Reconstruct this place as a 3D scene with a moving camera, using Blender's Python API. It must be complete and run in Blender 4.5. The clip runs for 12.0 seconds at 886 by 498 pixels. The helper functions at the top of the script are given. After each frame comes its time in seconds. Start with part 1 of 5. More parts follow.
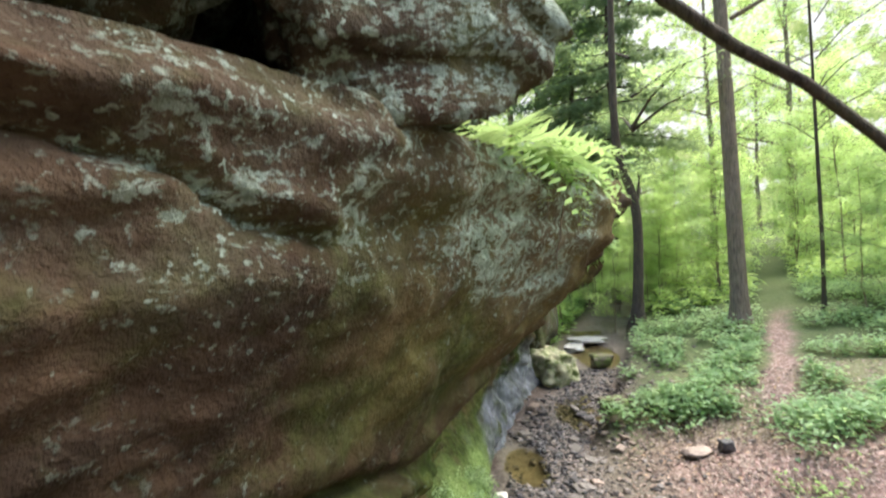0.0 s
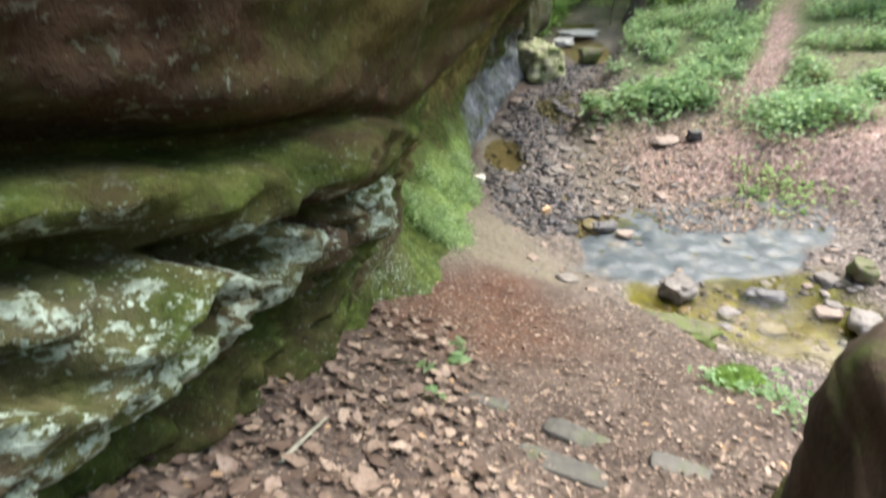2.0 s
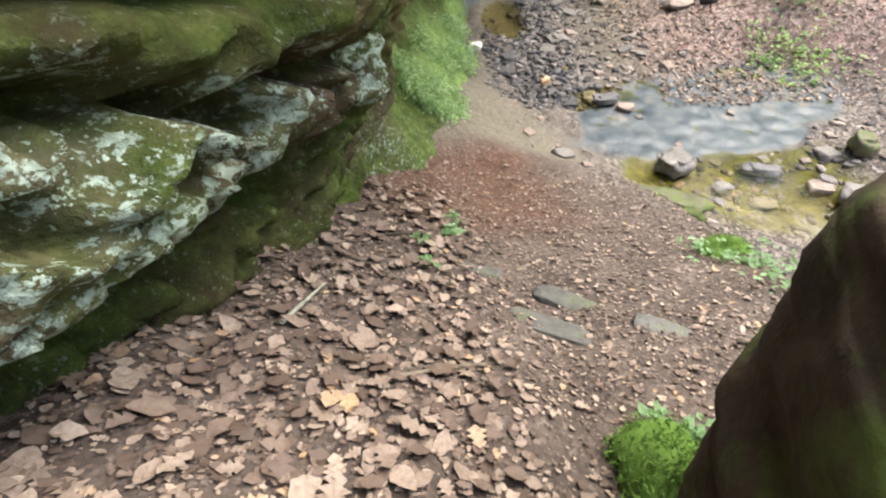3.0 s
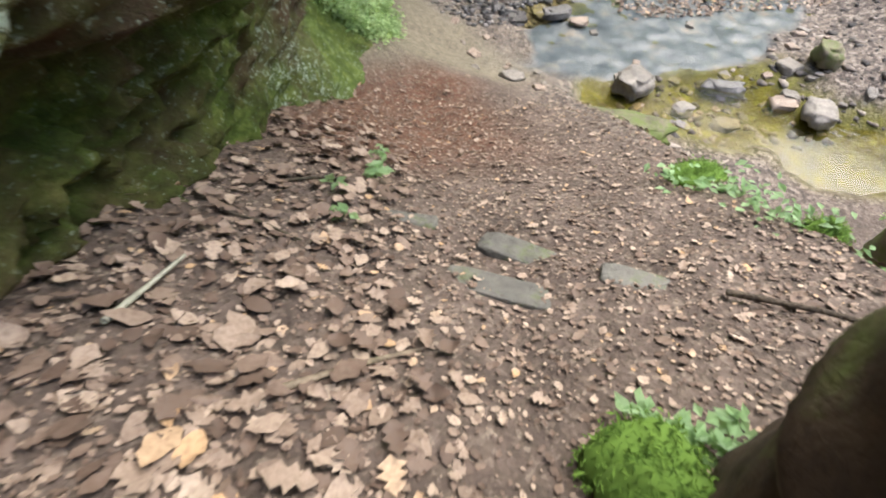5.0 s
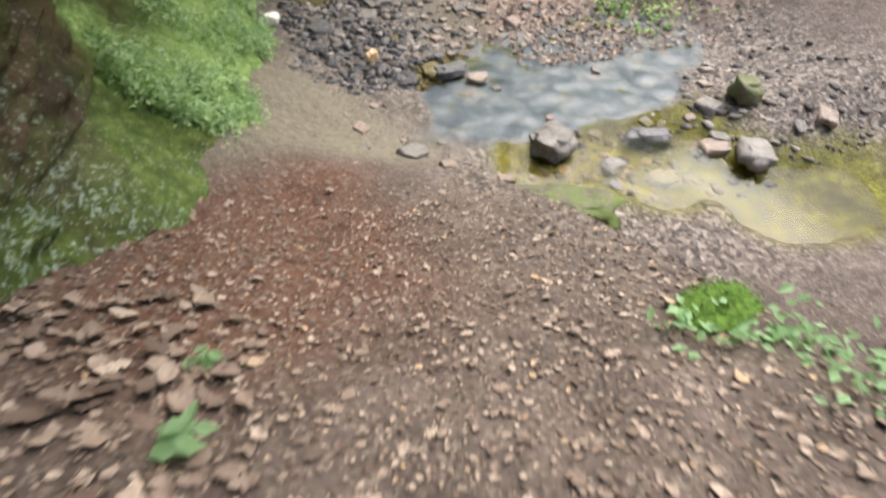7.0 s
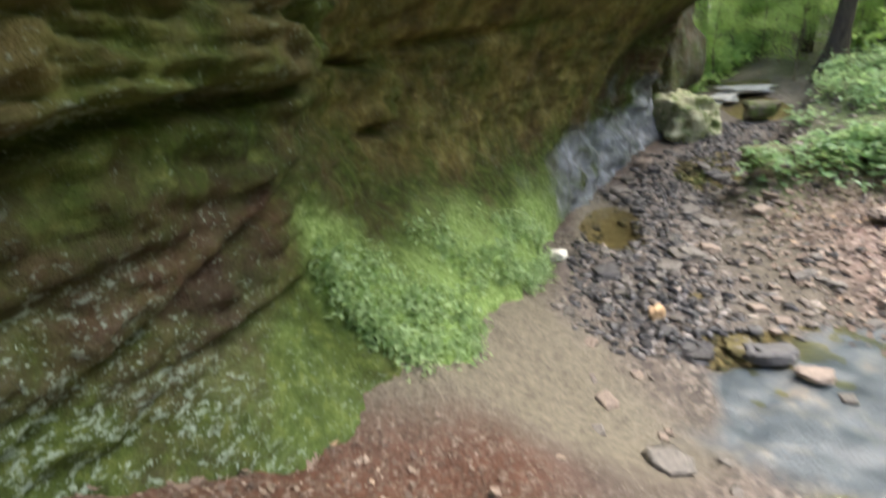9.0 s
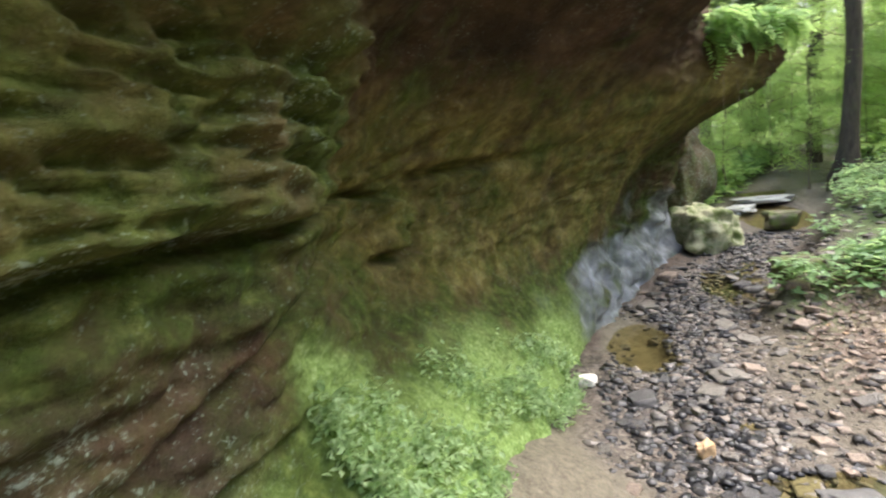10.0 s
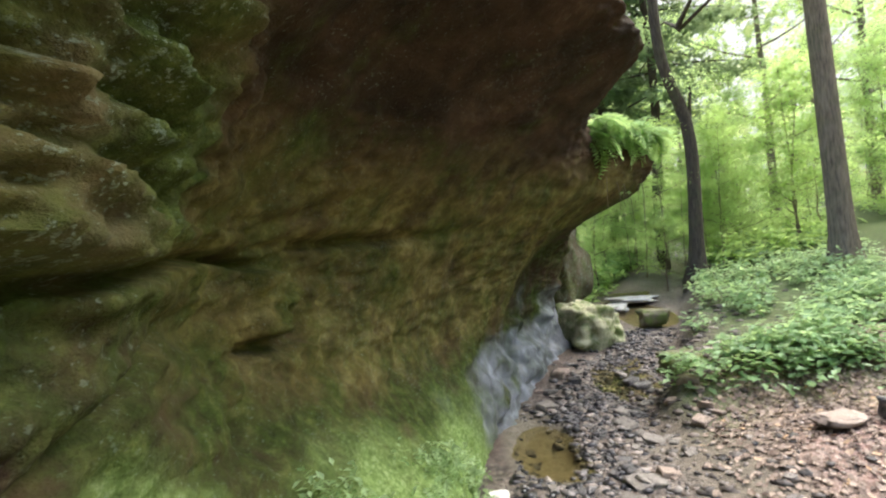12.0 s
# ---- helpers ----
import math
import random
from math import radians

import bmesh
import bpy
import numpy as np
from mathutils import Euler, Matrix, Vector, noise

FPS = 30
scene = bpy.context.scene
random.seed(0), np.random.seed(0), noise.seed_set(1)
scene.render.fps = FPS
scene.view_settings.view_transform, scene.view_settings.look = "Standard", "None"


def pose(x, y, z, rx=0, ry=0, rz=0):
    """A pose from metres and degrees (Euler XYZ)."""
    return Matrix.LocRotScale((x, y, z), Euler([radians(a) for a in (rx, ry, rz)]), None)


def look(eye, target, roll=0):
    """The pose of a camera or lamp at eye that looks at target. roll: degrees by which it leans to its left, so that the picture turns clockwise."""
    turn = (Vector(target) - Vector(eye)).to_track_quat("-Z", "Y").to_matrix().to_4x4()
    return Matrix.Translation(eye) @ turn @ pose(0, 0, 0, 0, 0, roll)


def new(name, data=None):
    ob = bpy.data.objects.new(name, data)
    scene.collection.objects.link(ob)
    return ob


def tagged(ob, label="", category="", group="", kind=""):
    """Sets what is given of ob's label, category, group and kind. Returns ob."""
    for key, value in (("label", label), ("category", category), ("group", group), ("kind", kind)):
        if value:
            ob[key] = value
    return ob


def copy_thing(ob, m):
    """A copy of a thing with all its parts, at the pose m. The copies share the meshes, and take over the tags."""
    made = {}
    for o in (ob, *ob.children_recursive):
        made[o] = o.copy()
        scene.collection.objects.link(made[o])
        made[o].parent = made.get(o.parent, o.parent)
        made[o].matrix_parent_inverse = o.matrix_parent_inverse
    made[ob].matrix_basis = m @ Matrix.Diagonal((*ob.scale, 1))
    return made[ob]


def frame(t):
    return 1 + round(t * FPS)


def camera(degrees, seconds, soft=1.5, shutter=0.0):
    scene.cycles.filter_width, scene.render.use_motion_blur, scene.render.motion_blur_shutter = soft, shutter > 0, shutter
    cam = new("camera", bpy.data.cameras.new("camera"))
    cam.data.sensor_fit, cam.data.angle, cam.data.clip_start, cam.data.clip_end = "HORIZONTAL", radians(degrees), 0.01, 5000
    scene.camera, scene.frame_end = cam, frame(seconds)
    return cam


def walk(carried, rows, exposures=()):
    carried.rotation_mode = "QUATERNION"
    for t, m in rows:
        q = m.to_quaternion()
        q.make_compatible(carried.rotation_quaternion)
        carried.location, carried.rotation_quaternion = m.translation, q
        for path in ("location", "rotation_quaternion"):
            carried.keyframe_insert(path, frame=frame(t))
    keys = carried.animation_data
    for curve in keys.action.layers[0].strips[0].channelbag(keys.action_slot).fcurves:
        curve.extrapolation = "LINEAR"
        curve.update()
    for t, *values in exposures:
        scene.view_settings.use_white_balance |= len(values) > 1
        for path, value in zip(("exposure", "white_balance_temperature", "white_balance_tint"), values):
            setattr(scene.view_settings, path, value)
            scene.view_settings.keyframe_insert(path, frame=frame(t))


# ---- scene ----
cam = camera(83.6, 12.0, 2.05, 0.5)
EXPOSURE = 2.0
PATH = [
    (0, (-0.007, 0.195, 4.341), (0.024, 2.195, 4.348), -1.9),
    (0.5, (-0.023, 0.195, 4.285), (-0.004, 2.185, 4.088), -1.9),
    (1, (-0.033, 0.201, 4.215), (0.01, 2.142, 3.733), -1.4),
    (1.5, (-0.037, 0.224, 4.154), (0.03, 2.063, 3.371), -1.0),
    (2, (-0.043, 0.216, 4.088), (0.018, 1.89, 2.996), -1.3),
    (2.5, (-0.041, 0.207, 4.04), (-0.001, 1.692, 2.701), -2.2),
    (3, (-0.043, 0.213, 4.024), (0.018, 1.578, 2.563), -1.2),
    (3.5, (-0.038, 0.241, 4.029), (0.06, 1.547, 2.518), -2.2),
    (3.7, (-0.025, 0.25, 4.019), (0.11, 1.522, 2.481), -2.6),
    (5.3, (0.166, 0.751, 3.536), (0.425, 1.867, 1.897), 4.1),
    (5.5, (0.174, 0.853, 3.503), (0.49, 1.938, 1.853), 5.8),
    (6, (0.214, 1.178, 3.405), (0.688, 2.217, 1.762), 3.8),
    (6.5, (0.345, 1.503, 3.259), (0.813, 2.556, 1.624), 5.2),
    (6.7, (0.404, 1.631, 3.191), (0.934, 2.72, 1.599), 5.4),
    (8.3, (1.093, 2.571, 2.618), (1.127, 4.256, 1.54), -0.9),
    (8.5, (1.114, 2.665, 2.62), (0.892, 4.365, 1.589), -1.7),
    (9, (1.174, 2.808, 2.65), (0.652, 4.585, 1.894), -4.8),
    (9.5, (1.178, 2.949, 2.682), (0.444, 4.759, 2.251), -3.7),
    (10, (1.186, 3.048, 2.691), (0.584, 4.93, 2.383), -6.7),
    (10.5, (1.181, 3.208, 2.622), (0.704, 5.135, 2.374), -8.1),
    (11, (0.994, 3.422, 2.5), (0.698, 5.398, 2.418), -5.6),
    (11.5, (0.849, 3.608, 2.495), (0.701, 5.602, 2.467), -5.7),
    (12, (0.84, 3.725, 2.487), (0.742, 5.722, 2.532), -4.2),
]
walk(cam, [(t, look(eye, target, roll)) for t, eye, target, roll in PATH], [(0, EXPOSURE), (3.5, EXPOSURE - 0.12), (6.5, EXPOSURE - 0.3), (8.5, EXPOSURE - 0.38), (10, EXPOSURE + 0.12), (12, EXPOSURE + 0.08)])

# ---- sky and sun ----
SUN_AZ, SUN_EL = radians(58), radians(62)
world = bpy.data.worlds.new("sky")
scene.world = world
world.use_nodes = True
wn = world.node_tree
sky = wn.nodes.new("ShaderNodeTexSky")
sky.sky_type, sky.sun_disc, sky.sun_elevation, sky.sun_rotation = "NISHITA", False, SUN_EL, SUN_AZ
sky.air_density, sky.dust_density = 1.0, 3.0
wn.links.new(sky.outputs[0], wn.nodes["Background"].inputs[0])
wn.nodes["Background"].inputs[1].default_value = 0.15
sun = new("sun", bpy.data.lights.new("sun", "SUN"))
sun.data.energy, sun.data.angle, sun.data.color = 2.0, radians(60), (1.0, 0.96, 0.88)
sun.matrix_world = look((0, 0, 0), (-math.sin(SUN_AZ) * math.cos(SUN_EL), -math.cos(SUN_AZ) * math.cos(SUN_EL), -math.sin(SUN_EL)))

# ---- noise and mesh helpers ----


def vnoise(p, seed=0):
    """Smooth value noise between -1 and 1 at the rows of p."""
    p = np.asarray(p, dtype=np.float64)
    i = np.floor(p).astype(np.int64)
    f = p - i
    f = f * f * (3 - 2 * f)
    out = 0.0
    for dx in (0, 1):
        for dy in (0, 1):
            for dz in (0, 1):
                h = (i[..., 0] + dx) * 374761393 + (i[..., 1] + dy) * 668265263 + (i[..., 2] + dz) * 2147483647 + seed * 974634777
                h = (h ^ (h >> 13)) * 1274126177 & 0xFFFFFFFF
                h = ((h ^ (h >> 16)) * 2246822519) & 0xFFFFFFFF
                v = ((h ^ (h >> 15)) & 0xFFFF) / 32767.5 - 1.0
                w = (f[..., 0] if dx else 1 - f[..., 0]) * (f[..., 1] if dy else 1 - f[..., 1]) * (f[..., 2] if dz else 1 - f[..., 2])
                out = out + v * w
    return out


def fbm(p, octaves=4, seed=0):
    p = np.asarray(p, dtype=np.float64)
    out, a = 0.0, 1.0
    for k in range(octaves):
        out = out + a * vnoise(p * 2.03 ** k + 7.3 * k, seed + k)
        a *= 0.5
    return out


def smooth(a, b, x):
    t = np.clip((np.asarray(x, dtype=float) - a) / (b - a), 0, 1)
    return t * t * (3 - 2 * t)


def mesh(name, verts, faces, mat=None, shade=True):
    """A mesh from numpy arrays; faces all of one size."""
    me = bpy.data.meshes.new(name)
    v, f = np.asarray(verts, dtype=np.float32), np.asarray(faces, dtype=np.int32)
    k = f.shape[1]
    me.vertices.add(len(v))
    me.vertices.foreach_set("co", v.ravel())
    me.loops.add(f.size)
    me.loops.foreach_set("vertex_index", f.ravel())
    me.polygons.add(len(f))
    me.polygons.foreach_set("loop_start", np.arange(0, f.size, k, dtype=np.int32))
    me.polygons.foreach_set("use_smooth", np.full(len(f), shade))
    me.update(calc_edges=True)
    if mat:
        me.materials.append(mat)
    return me


def grid_faces(n, m):
    a = (np.arange(n - 1)[:, None] * m + np.arange(m - 1)[None]).ravel()
    return np.stack([a, a + m, a + m + 1, a + 1], 1)


def part(name, me, parent, label=""):
    ob = new(name, me)
    ob.parent = parent
    if label:
        tagged(ob, label)
    return ob


def thing(name, label, category, group="", kind="", at=None):
    ob = new(name)
    if at is not None:
        ob.matrix_world = at
    return tagged(ob, label, category, group, kind)


# ---- materials ----


class Nodes:
    """Short hand for a node tree."""

    def __init__(self, name):
        self.mat = bpy.data.materials.new(name)
        self.mat.use_nodes = True
        self.t = self.mat.node_tree
        self.bsdf = self.t.nodes["Principled BSDF"]
        self.out = self.t.nodes["Material Output"]
        self.co = self.t.nodes.new("ShaderNodeTexCoord").outputs["Object"]

    def put(self, socket, value):
        if isinstance(value, bpy.types.NodeSocket):
            self.t.links.new(value, socket)
        else:
            socket.default_value = value

    def mapped(self, scale=(1, 1, 1), src=None):
        n = self.t.nodes.new("ShaderNodeMapping")
        self.put(n.inputs["Vector"], src or self.co)
        n.inputs["Scale"].default_value = scale
        return n.outputs[0]

    def noise(self, scale, detail=4.0, rough=0.55, src=None, distortion=0.0):
        n = self.t.nodes.new("ShaderNodeTexNoise")
        self.put(n.inputs["Vector"], src or self.co)
        n.inputs["Scale"].default_value, n.inputs["Detail"].default_value = scale, detail
        n.inputs["Roughness"].default_value, n.inputs["Distortion"].default_value = rough, distortion
        return n.outputs["Fac"]

    def voronoi(self, scale, feature="F1", src=None, out="Distance"):
        n = self.t.nodes.new("ShaderNodeTexVoronoi")
        n.feature = feature
        self.put(n.inputs["Vector"], src or self.co)
        n.inputs["Scale"].default_value = scale
        return n.outputs[out]

    def ramp(self, fac, stops):
        n = self.t.nodes.new("ShaderNodeValToRGB")
        self.put(n.inputs[0], fac)
        e = n.color_ramp.elements
        while len(e) < len(stops):
            e.new(0.5)
        for el, (pos, col) in zip(e, stops):
            el.position = pos
            el.color = (*col, 1) if isinstance(col, tuple) else (col, col, col, 1)
        return n.outputs[0]

    def mix(self, fac, a, b, mode="MIX"):
        n = self.t.nodes.new("ShaderNodeMix")
        n.data_type, n.blend_type = "RGBA", mode
        self.put(n.inputs[0], fac)
        for sock, v in ((n.inputs[6], a), (n.inputs[7], b)):
            self.put(sock, (*v, 1) if isinstance(v, tuple) else v)
        return n.outputs[2]

    def math(self, op, a, b=0.0, clamp=False):
        n = self.t.nodes.new("ShaderNodeMath")
        n.operation, n.use_clamp = op, clamp
        self.put(n.inputs[0], a), self.put(n.inputs[1], b)
        return n.outputs[0]

    def attr(self, name):
        n = self.t.nodes.new("ShaderNodeAttribute")
        n.attribute_name = name
        return n.outputs["Fac"]

    def island(self):
        return self.t.nodes.new("ShaderNodeNewGeometry").outputs["Random Per Island"]

    def each(self):
        return self.t.nodes.new("ShaderNodeObjectInfo").outputs["Random"]

    def xyz(self):
        n = self.t.nodes.new("ShaderNodeSeparateXYZ")
        self.put(n.inputs[0], self.co)
        return n.outputs

    def bump(self, height, strength=0.5, dist=0.02):
        n = self.t.nodes.new("ShaderNodeBump")
        n.inputs["Strength"].default_value, n.inputs["Distance"].default_value = strength, dist
        self.put(n.inputs["Height"], height)
        self.put(self.bsdf.inputs["Normal"], n.outputs[0])

    def done(self, colour, rough=0.85, spec=0.4):
        self.put(self.bsdf.inputs["Base Color"], (*colour, 1) if isinstance(colour, tuple) else colour)
        self.put(self.bsdf.inputs["Roughness"], rough)
        self.bsdf.inputs["Specular IOR Level"].default_value = spec
        return self.mat


def leaf_material(name, dark, light, gloss=0.5, through_light=0.55):
    n = Nodes(name)
    big = n.noise(0.6, 2.0)
    c = n.ramp(n.math("ADD", n.math("MULTIPLY", n.island(), 0.6), n.math("MULTIPLY", big, 0.4)), [(0.2, dark), (0.8, light)])
    n.put(n.bsdf.inputs["Base Color"], c)
    n.bsdf.inputs["Roughness"].default_value = gloss
    n.bsdf.inputs["Specular IOR Level"].default_value = 0.3
    tr = n.t.nodes.new("ShaderNodeBsdfTranslucent")
    n.put(tr.inputs[0], n.mix(0.6, c, (0.50, 0.62, 0.25)))
    m = n.t.nodes.new("ShaderNodeMixShader")
    m.inputs[0].default_value = through_light
    n.t.links.new(n.bsdf.outputs[0], m.inputs[1]), n.t.links.new(tr.outputs[0], m.inputs[2])
    n.t.links.new(m.outputs[0], n.out.inputs[0])
    return n.mat


def rock_material():
    n = Nodes("sandstone")
    x, y, z = n.xyz()
    strata = n.noise(1.0, 5.0, 0.6, n.mapped((0.9, 0.9, 4.5)), 0.6)
    blot = n.noise(1.9, 6.0, 0.68)
    grain = n.noise(55.0, 3.0, 0.7)
    base = n.ramp(n.math("ADD", n.math("MULTIPLY", strata, 0.45), n.math("MULTIPLY", blot, 0.55)),
                  [(0.30, (0.010, 0.007, 0.005)), (0.45, (0.029, 0.017, 0.010)), (0.57, (0.060, 0.034, 0.019)), (0.68, (0.115, 0.072, 0.042)), (0.8, (0.20, 0.145, 0.092))])
    base = n.mix(n.math("MULTIPLY", n.ramp(grain, [(0.4, 0.0), (0.7, 1.0)]), 0.15), base, (0.13, 0.10, 0.07))
    ochre = n.ramp(n.noise(4.0, 6.0, 0.7), [(0.3, (0.066, 0.052, 0.014)), (0.5, (0.18, 0.145, 0.045)), (0.72, (0.36, 0.30, 0.125))])
    base = n.mix(n.math("MULTIPLY", n.attr("ochre"), n.ramp(n.noise(2.2, 5.0, 0.7), [(0.35, 0.25), (0.6, 1.0)])), base, ochre)
    weather = n.math("MULTIPLY", n.attr("lichen"), n.ramp(n.noise(5.0, 6.0, 0.7), [(0.32, 0.0), (0.62, 1.0)]))
    base = n.mix(n.math("MULTIPLY", weather, 0.8, True), base, n.ramp(n.noise(13.0, 5.0, 0.7), [(0.3, (0.075, 0.062, 0.042)), (0.7, (0.20, 0.165, 0.115))]))
    # moss film; its thinning at the wall's foot puts shade into the colour
    mossy = n.math("ADD", n.math("MULTIPLY", n.noise(1.5, 6.0, 0.7), 0.95), n.math("MULTIPLY", n.attr("moss_film"), 0.34))
    moss_c = n.ramp(n.noise(9.0, 5.0, 0.7), [(0.3, (0.013, 0.025, 0.005)), (0.52, (0.046, 0.078, 0.013)), (0.72, (0.135, 0.170, 0.042))])
    base = n.mix(n.ramp(mossy, [(0.53, 0.0), (0.80, 0.8)]), base, moss_c)
    # bright cushions of moss low on the face
    bright = n.math("MULTIPLY", n.attr("moss"), n.ramp(n.noise(3.5, 5.0, 0.7), [(0.25, 0.35), (0.55, 1.0)]))
    cush = n.ramp(n.noise(24.0, 4.0, 0.7), [(0.3, (0.07, 0.12, 0.025)), (0.55, (0.20, 0.29, 0.09)), (0.75, (0.40, 0.50, 0.24))])
    base = n.mix(bright, base, cush)
    # pale lichen
    lich = n.noise(17.0, 8.0, 0.76, n.mapped((0.9, 0.9, 1.6)), 0.3)
    cover = n.math("ADD", n.math("MULTIPLY", n.attr("lichen"), 0.13), n.math("MULTIPLY", n.noise(2.6, 4.0), 0.24))
    spot = n.ramp(n.math("ADD", lich, cover), [(0.735, 0.0), (0.775, 1.0)])
    fine = n.ramp(n.math("ADD", n.noise(28.0, 4.0, 0.65), n.math("MULTIPLY", cover, 0.6)), [(0.705, 0.0), (0.75, 1.0)])
    lc = n.ramp(n.noise(30.0, 3.0), [(0.3, (0.15, 0.19, 0.14)), (0.7, (0.42, 0.51, 0.43))])
    base = n.mix(n.math("MULTIPLY", n.math("MAXIMUM", spot, fine), n.math("ADD", n.math("MULTIPLY", n.attr("lichen"), 0.8), 0.12)), base, lc)
    speck = n.ramp(n.math("ADD", n.noise(38.0, 2.0, 0.5), n.math("MULTIPLY", n.noise(3.5, 3.0), 0.22)), [(0.79, 0.0), (0.82, 0.85)])
    base = n.mix(n.math("MULTIPLY", speck, n.math("ADD", n.attr("lichen"), 0.22), True), base, lc)
    # wet blue-grey sheet by the stream
    wet = n.math("MULTIPLY", n.attr("wet"), n.ramp(n.noise(2.2, 5.0, 0.6), [(0.3, 0.5), (0.6, 1.0)]), True)
    base = n.mix(wet, base, n.ramp(n.noise(3.2, 5.0, 0.6), [(0.3, (0.075, 0.080, 0.090)), (0.52, (0.17, 0.18, 0.205)), (0.70, (0.33, 0.35, 0.40))]))
    n.bump(n.math("MULTIPLY", n.math("SUBTRACT", 1.0, n.math("MULTIPLY", n.attr("wet"), 0.75)), n.math("ADD", n.math("MULTIPLY", blot, 0.6), n.math("ADD", n.math("MULTIPLY", n.noise(14.0, 6.0, 0.7), 0.38), n.math("MULTIPLY", grain, 0.4)))), 0.9, 0.03)
    rough = n.math("SUBTRACT", 0.9, n.math("MULTIPLY", n.attr("wet"), 0.6))
    return n.done(base, rough, 0.12)


def ground_material():
    n = Nodes("forest_soil")
    soil = n.ramp(n.noise(3.0, 6.0, 0.65), [(0.3, (0.048, 0.035, 0.029)), (0.5, (0.086, 0.064, 0.053)), (0.72, (0.15, 0.114, 0.095))])
    soil = n.mix(n.math("MULTIPLY", n.attr("clay"), 0.92), soil, n.ramp(n.noise(9.0, 5.0, 0.7), [(0.3, (0.070, 0.029, 0.015)), (0.7, (0.14, 0.064, 0.038))]))
    chips = n.ramp(n.voronoi(45.0, out="Color"), [(0.3, (0.058, 0.046, 0.034)), (0.6, (0.16, 0.126, 0.098)), (0.9, (0.32, 0.265, 0.212))])
    soil = n.mix(n.ramp(n.noise(20.0, 4.0, 0.7), [(0.44, 0.0), (0.62, 0.55)]), soil, chips)
    sand = n.ramp(n.noise(16.0, 6.0, 0.7), [(0.3, (0.095, 0.083, 0.060)), (0.7, (0.225, 0.196, 0.146))])
    c = n.mix(n.attr("sand"), soil, sand)
    grav = n.ramp(n.voronoi(26.0, out="Color"), [(0.2, (0.05, 0.042, 0.038)), (0.6, (0.15, 0.120, 0.100)), (0.95, (0.29, 0.248, 0.21))])
    c = n.mix(n.attr("gravel"), c, grav)
    leafy = n.ramp(n.voronoi(22.0, out="Color"), [(0.2, (0.16, 0.095, 0.075)), (0.6, (0.30, 0.20, 0.165)), (0.95, (0.46, 0.35, 0.30))])
    c = n.mix(n.math("MULTIPLY", n.attr("litter"), n.ramp(n.noise(6.0, 4.0), [(0.3, 0.5), (0.6, 1.0)])), c, leafy)
    gr = n.ramp(n.noise(12.0, 6.0, 0.7), [(0.3, (0.03, 0.06, 0.012)), (0.6, (0.09, 0.16, 0.03)), (0.8, (0.2, 0.3, 0.08))])
    c = n.mix(n.attr("green"), c, gr)
    c = n.mix(n.attr("algae"), c, n.ramp(n.noise(5.0, 6.0, 0.7), [(0.3, (0.045, 0.042, 0.010)), (0.55, (0.125, 0.118, 0.018)), (0.75, (0.27, 0.27, 0.035))]))
    # bedrock slab; sky reflected in its water film is painted as blue-grey
    c = n.mix(n.attr("slab"), c, n.ramp(n.noise(2.6, 7.0, 0.65), [(0.32, (0.030, 0.040, 0.048)), (0.5, (0.062, 0.077, 0.088)), (0.60, (0.115, 0.118, 0.115)), (0.70, (0.20, 0.165, 0.125))]))
    n.bump(n.math("MULTIPLY", n.math("ADD", n.noise(40.0, 5.0, 0.7), n.math("MULTIPLY", n.voronoi(32.0), 0.8)), n.math("SUBTRACT", 1.0, n.math("MULTIPLY", n.attr("slab"), 0.75))), 0.8, 0.02)
    rough = n.math("SUBTRACT", 0.92, n.math("MULTIPLY", n.math("MAXIMUM", n.attr("wet"), n.attr("slab")), 0.6))
    return n.done(c, rough, 0.35)


def stone_material(name, a, b, moss=0.0, rough=0.7):
    n = Nodes(name)
    c = n.mix(n.each(), a, b)
    c = n.mix(n.ramp(n.noise(6.0, 6.0, 0.7), [(0.35, 0.0), (0.7, 0.8)]), c, tuple(v * 1.7 for v in b))
    c = n.mix(n.ramp(n.noise(18.0, 4.0, 0.7), [(0.55, 0.0), (0.7, 0.6)]), c, tuple(v * 0.4 for v in a))
    if moss:
        c = n.mix(n.ramp(n.noise(4.0, 5.0, 0.7), [(0.62 - moss * 0.4, 0.0), (0.75 - moss * 0.3, 0.9)]), c, (0.085, 0.12, 0.02))
    n.bump(n.noise(30.0, 6.0, 0.7), 0.7, 0.015)
    return n.done(c, rough, 0.4)


def bark_material(name, dark, light):
    n = Nodes(name)
    ridges = n.noise(9.0, 5.0, 0.65, n.mapped((3.0, 3.0, 0.35)))
    c = n.ramp(ridges, [(0.3, dark), (0.65, light)])
    c = n.mix(n.ramp(n.noise(1.5, 5.0, 0.7), [(0.5, 0.0), (0.75, 0.55)]), c, (0.10, 0.115, 0.055))
    n.bump(ridges, 0.9, 0.03)
    return n.done(c, 0.9, 0.2)


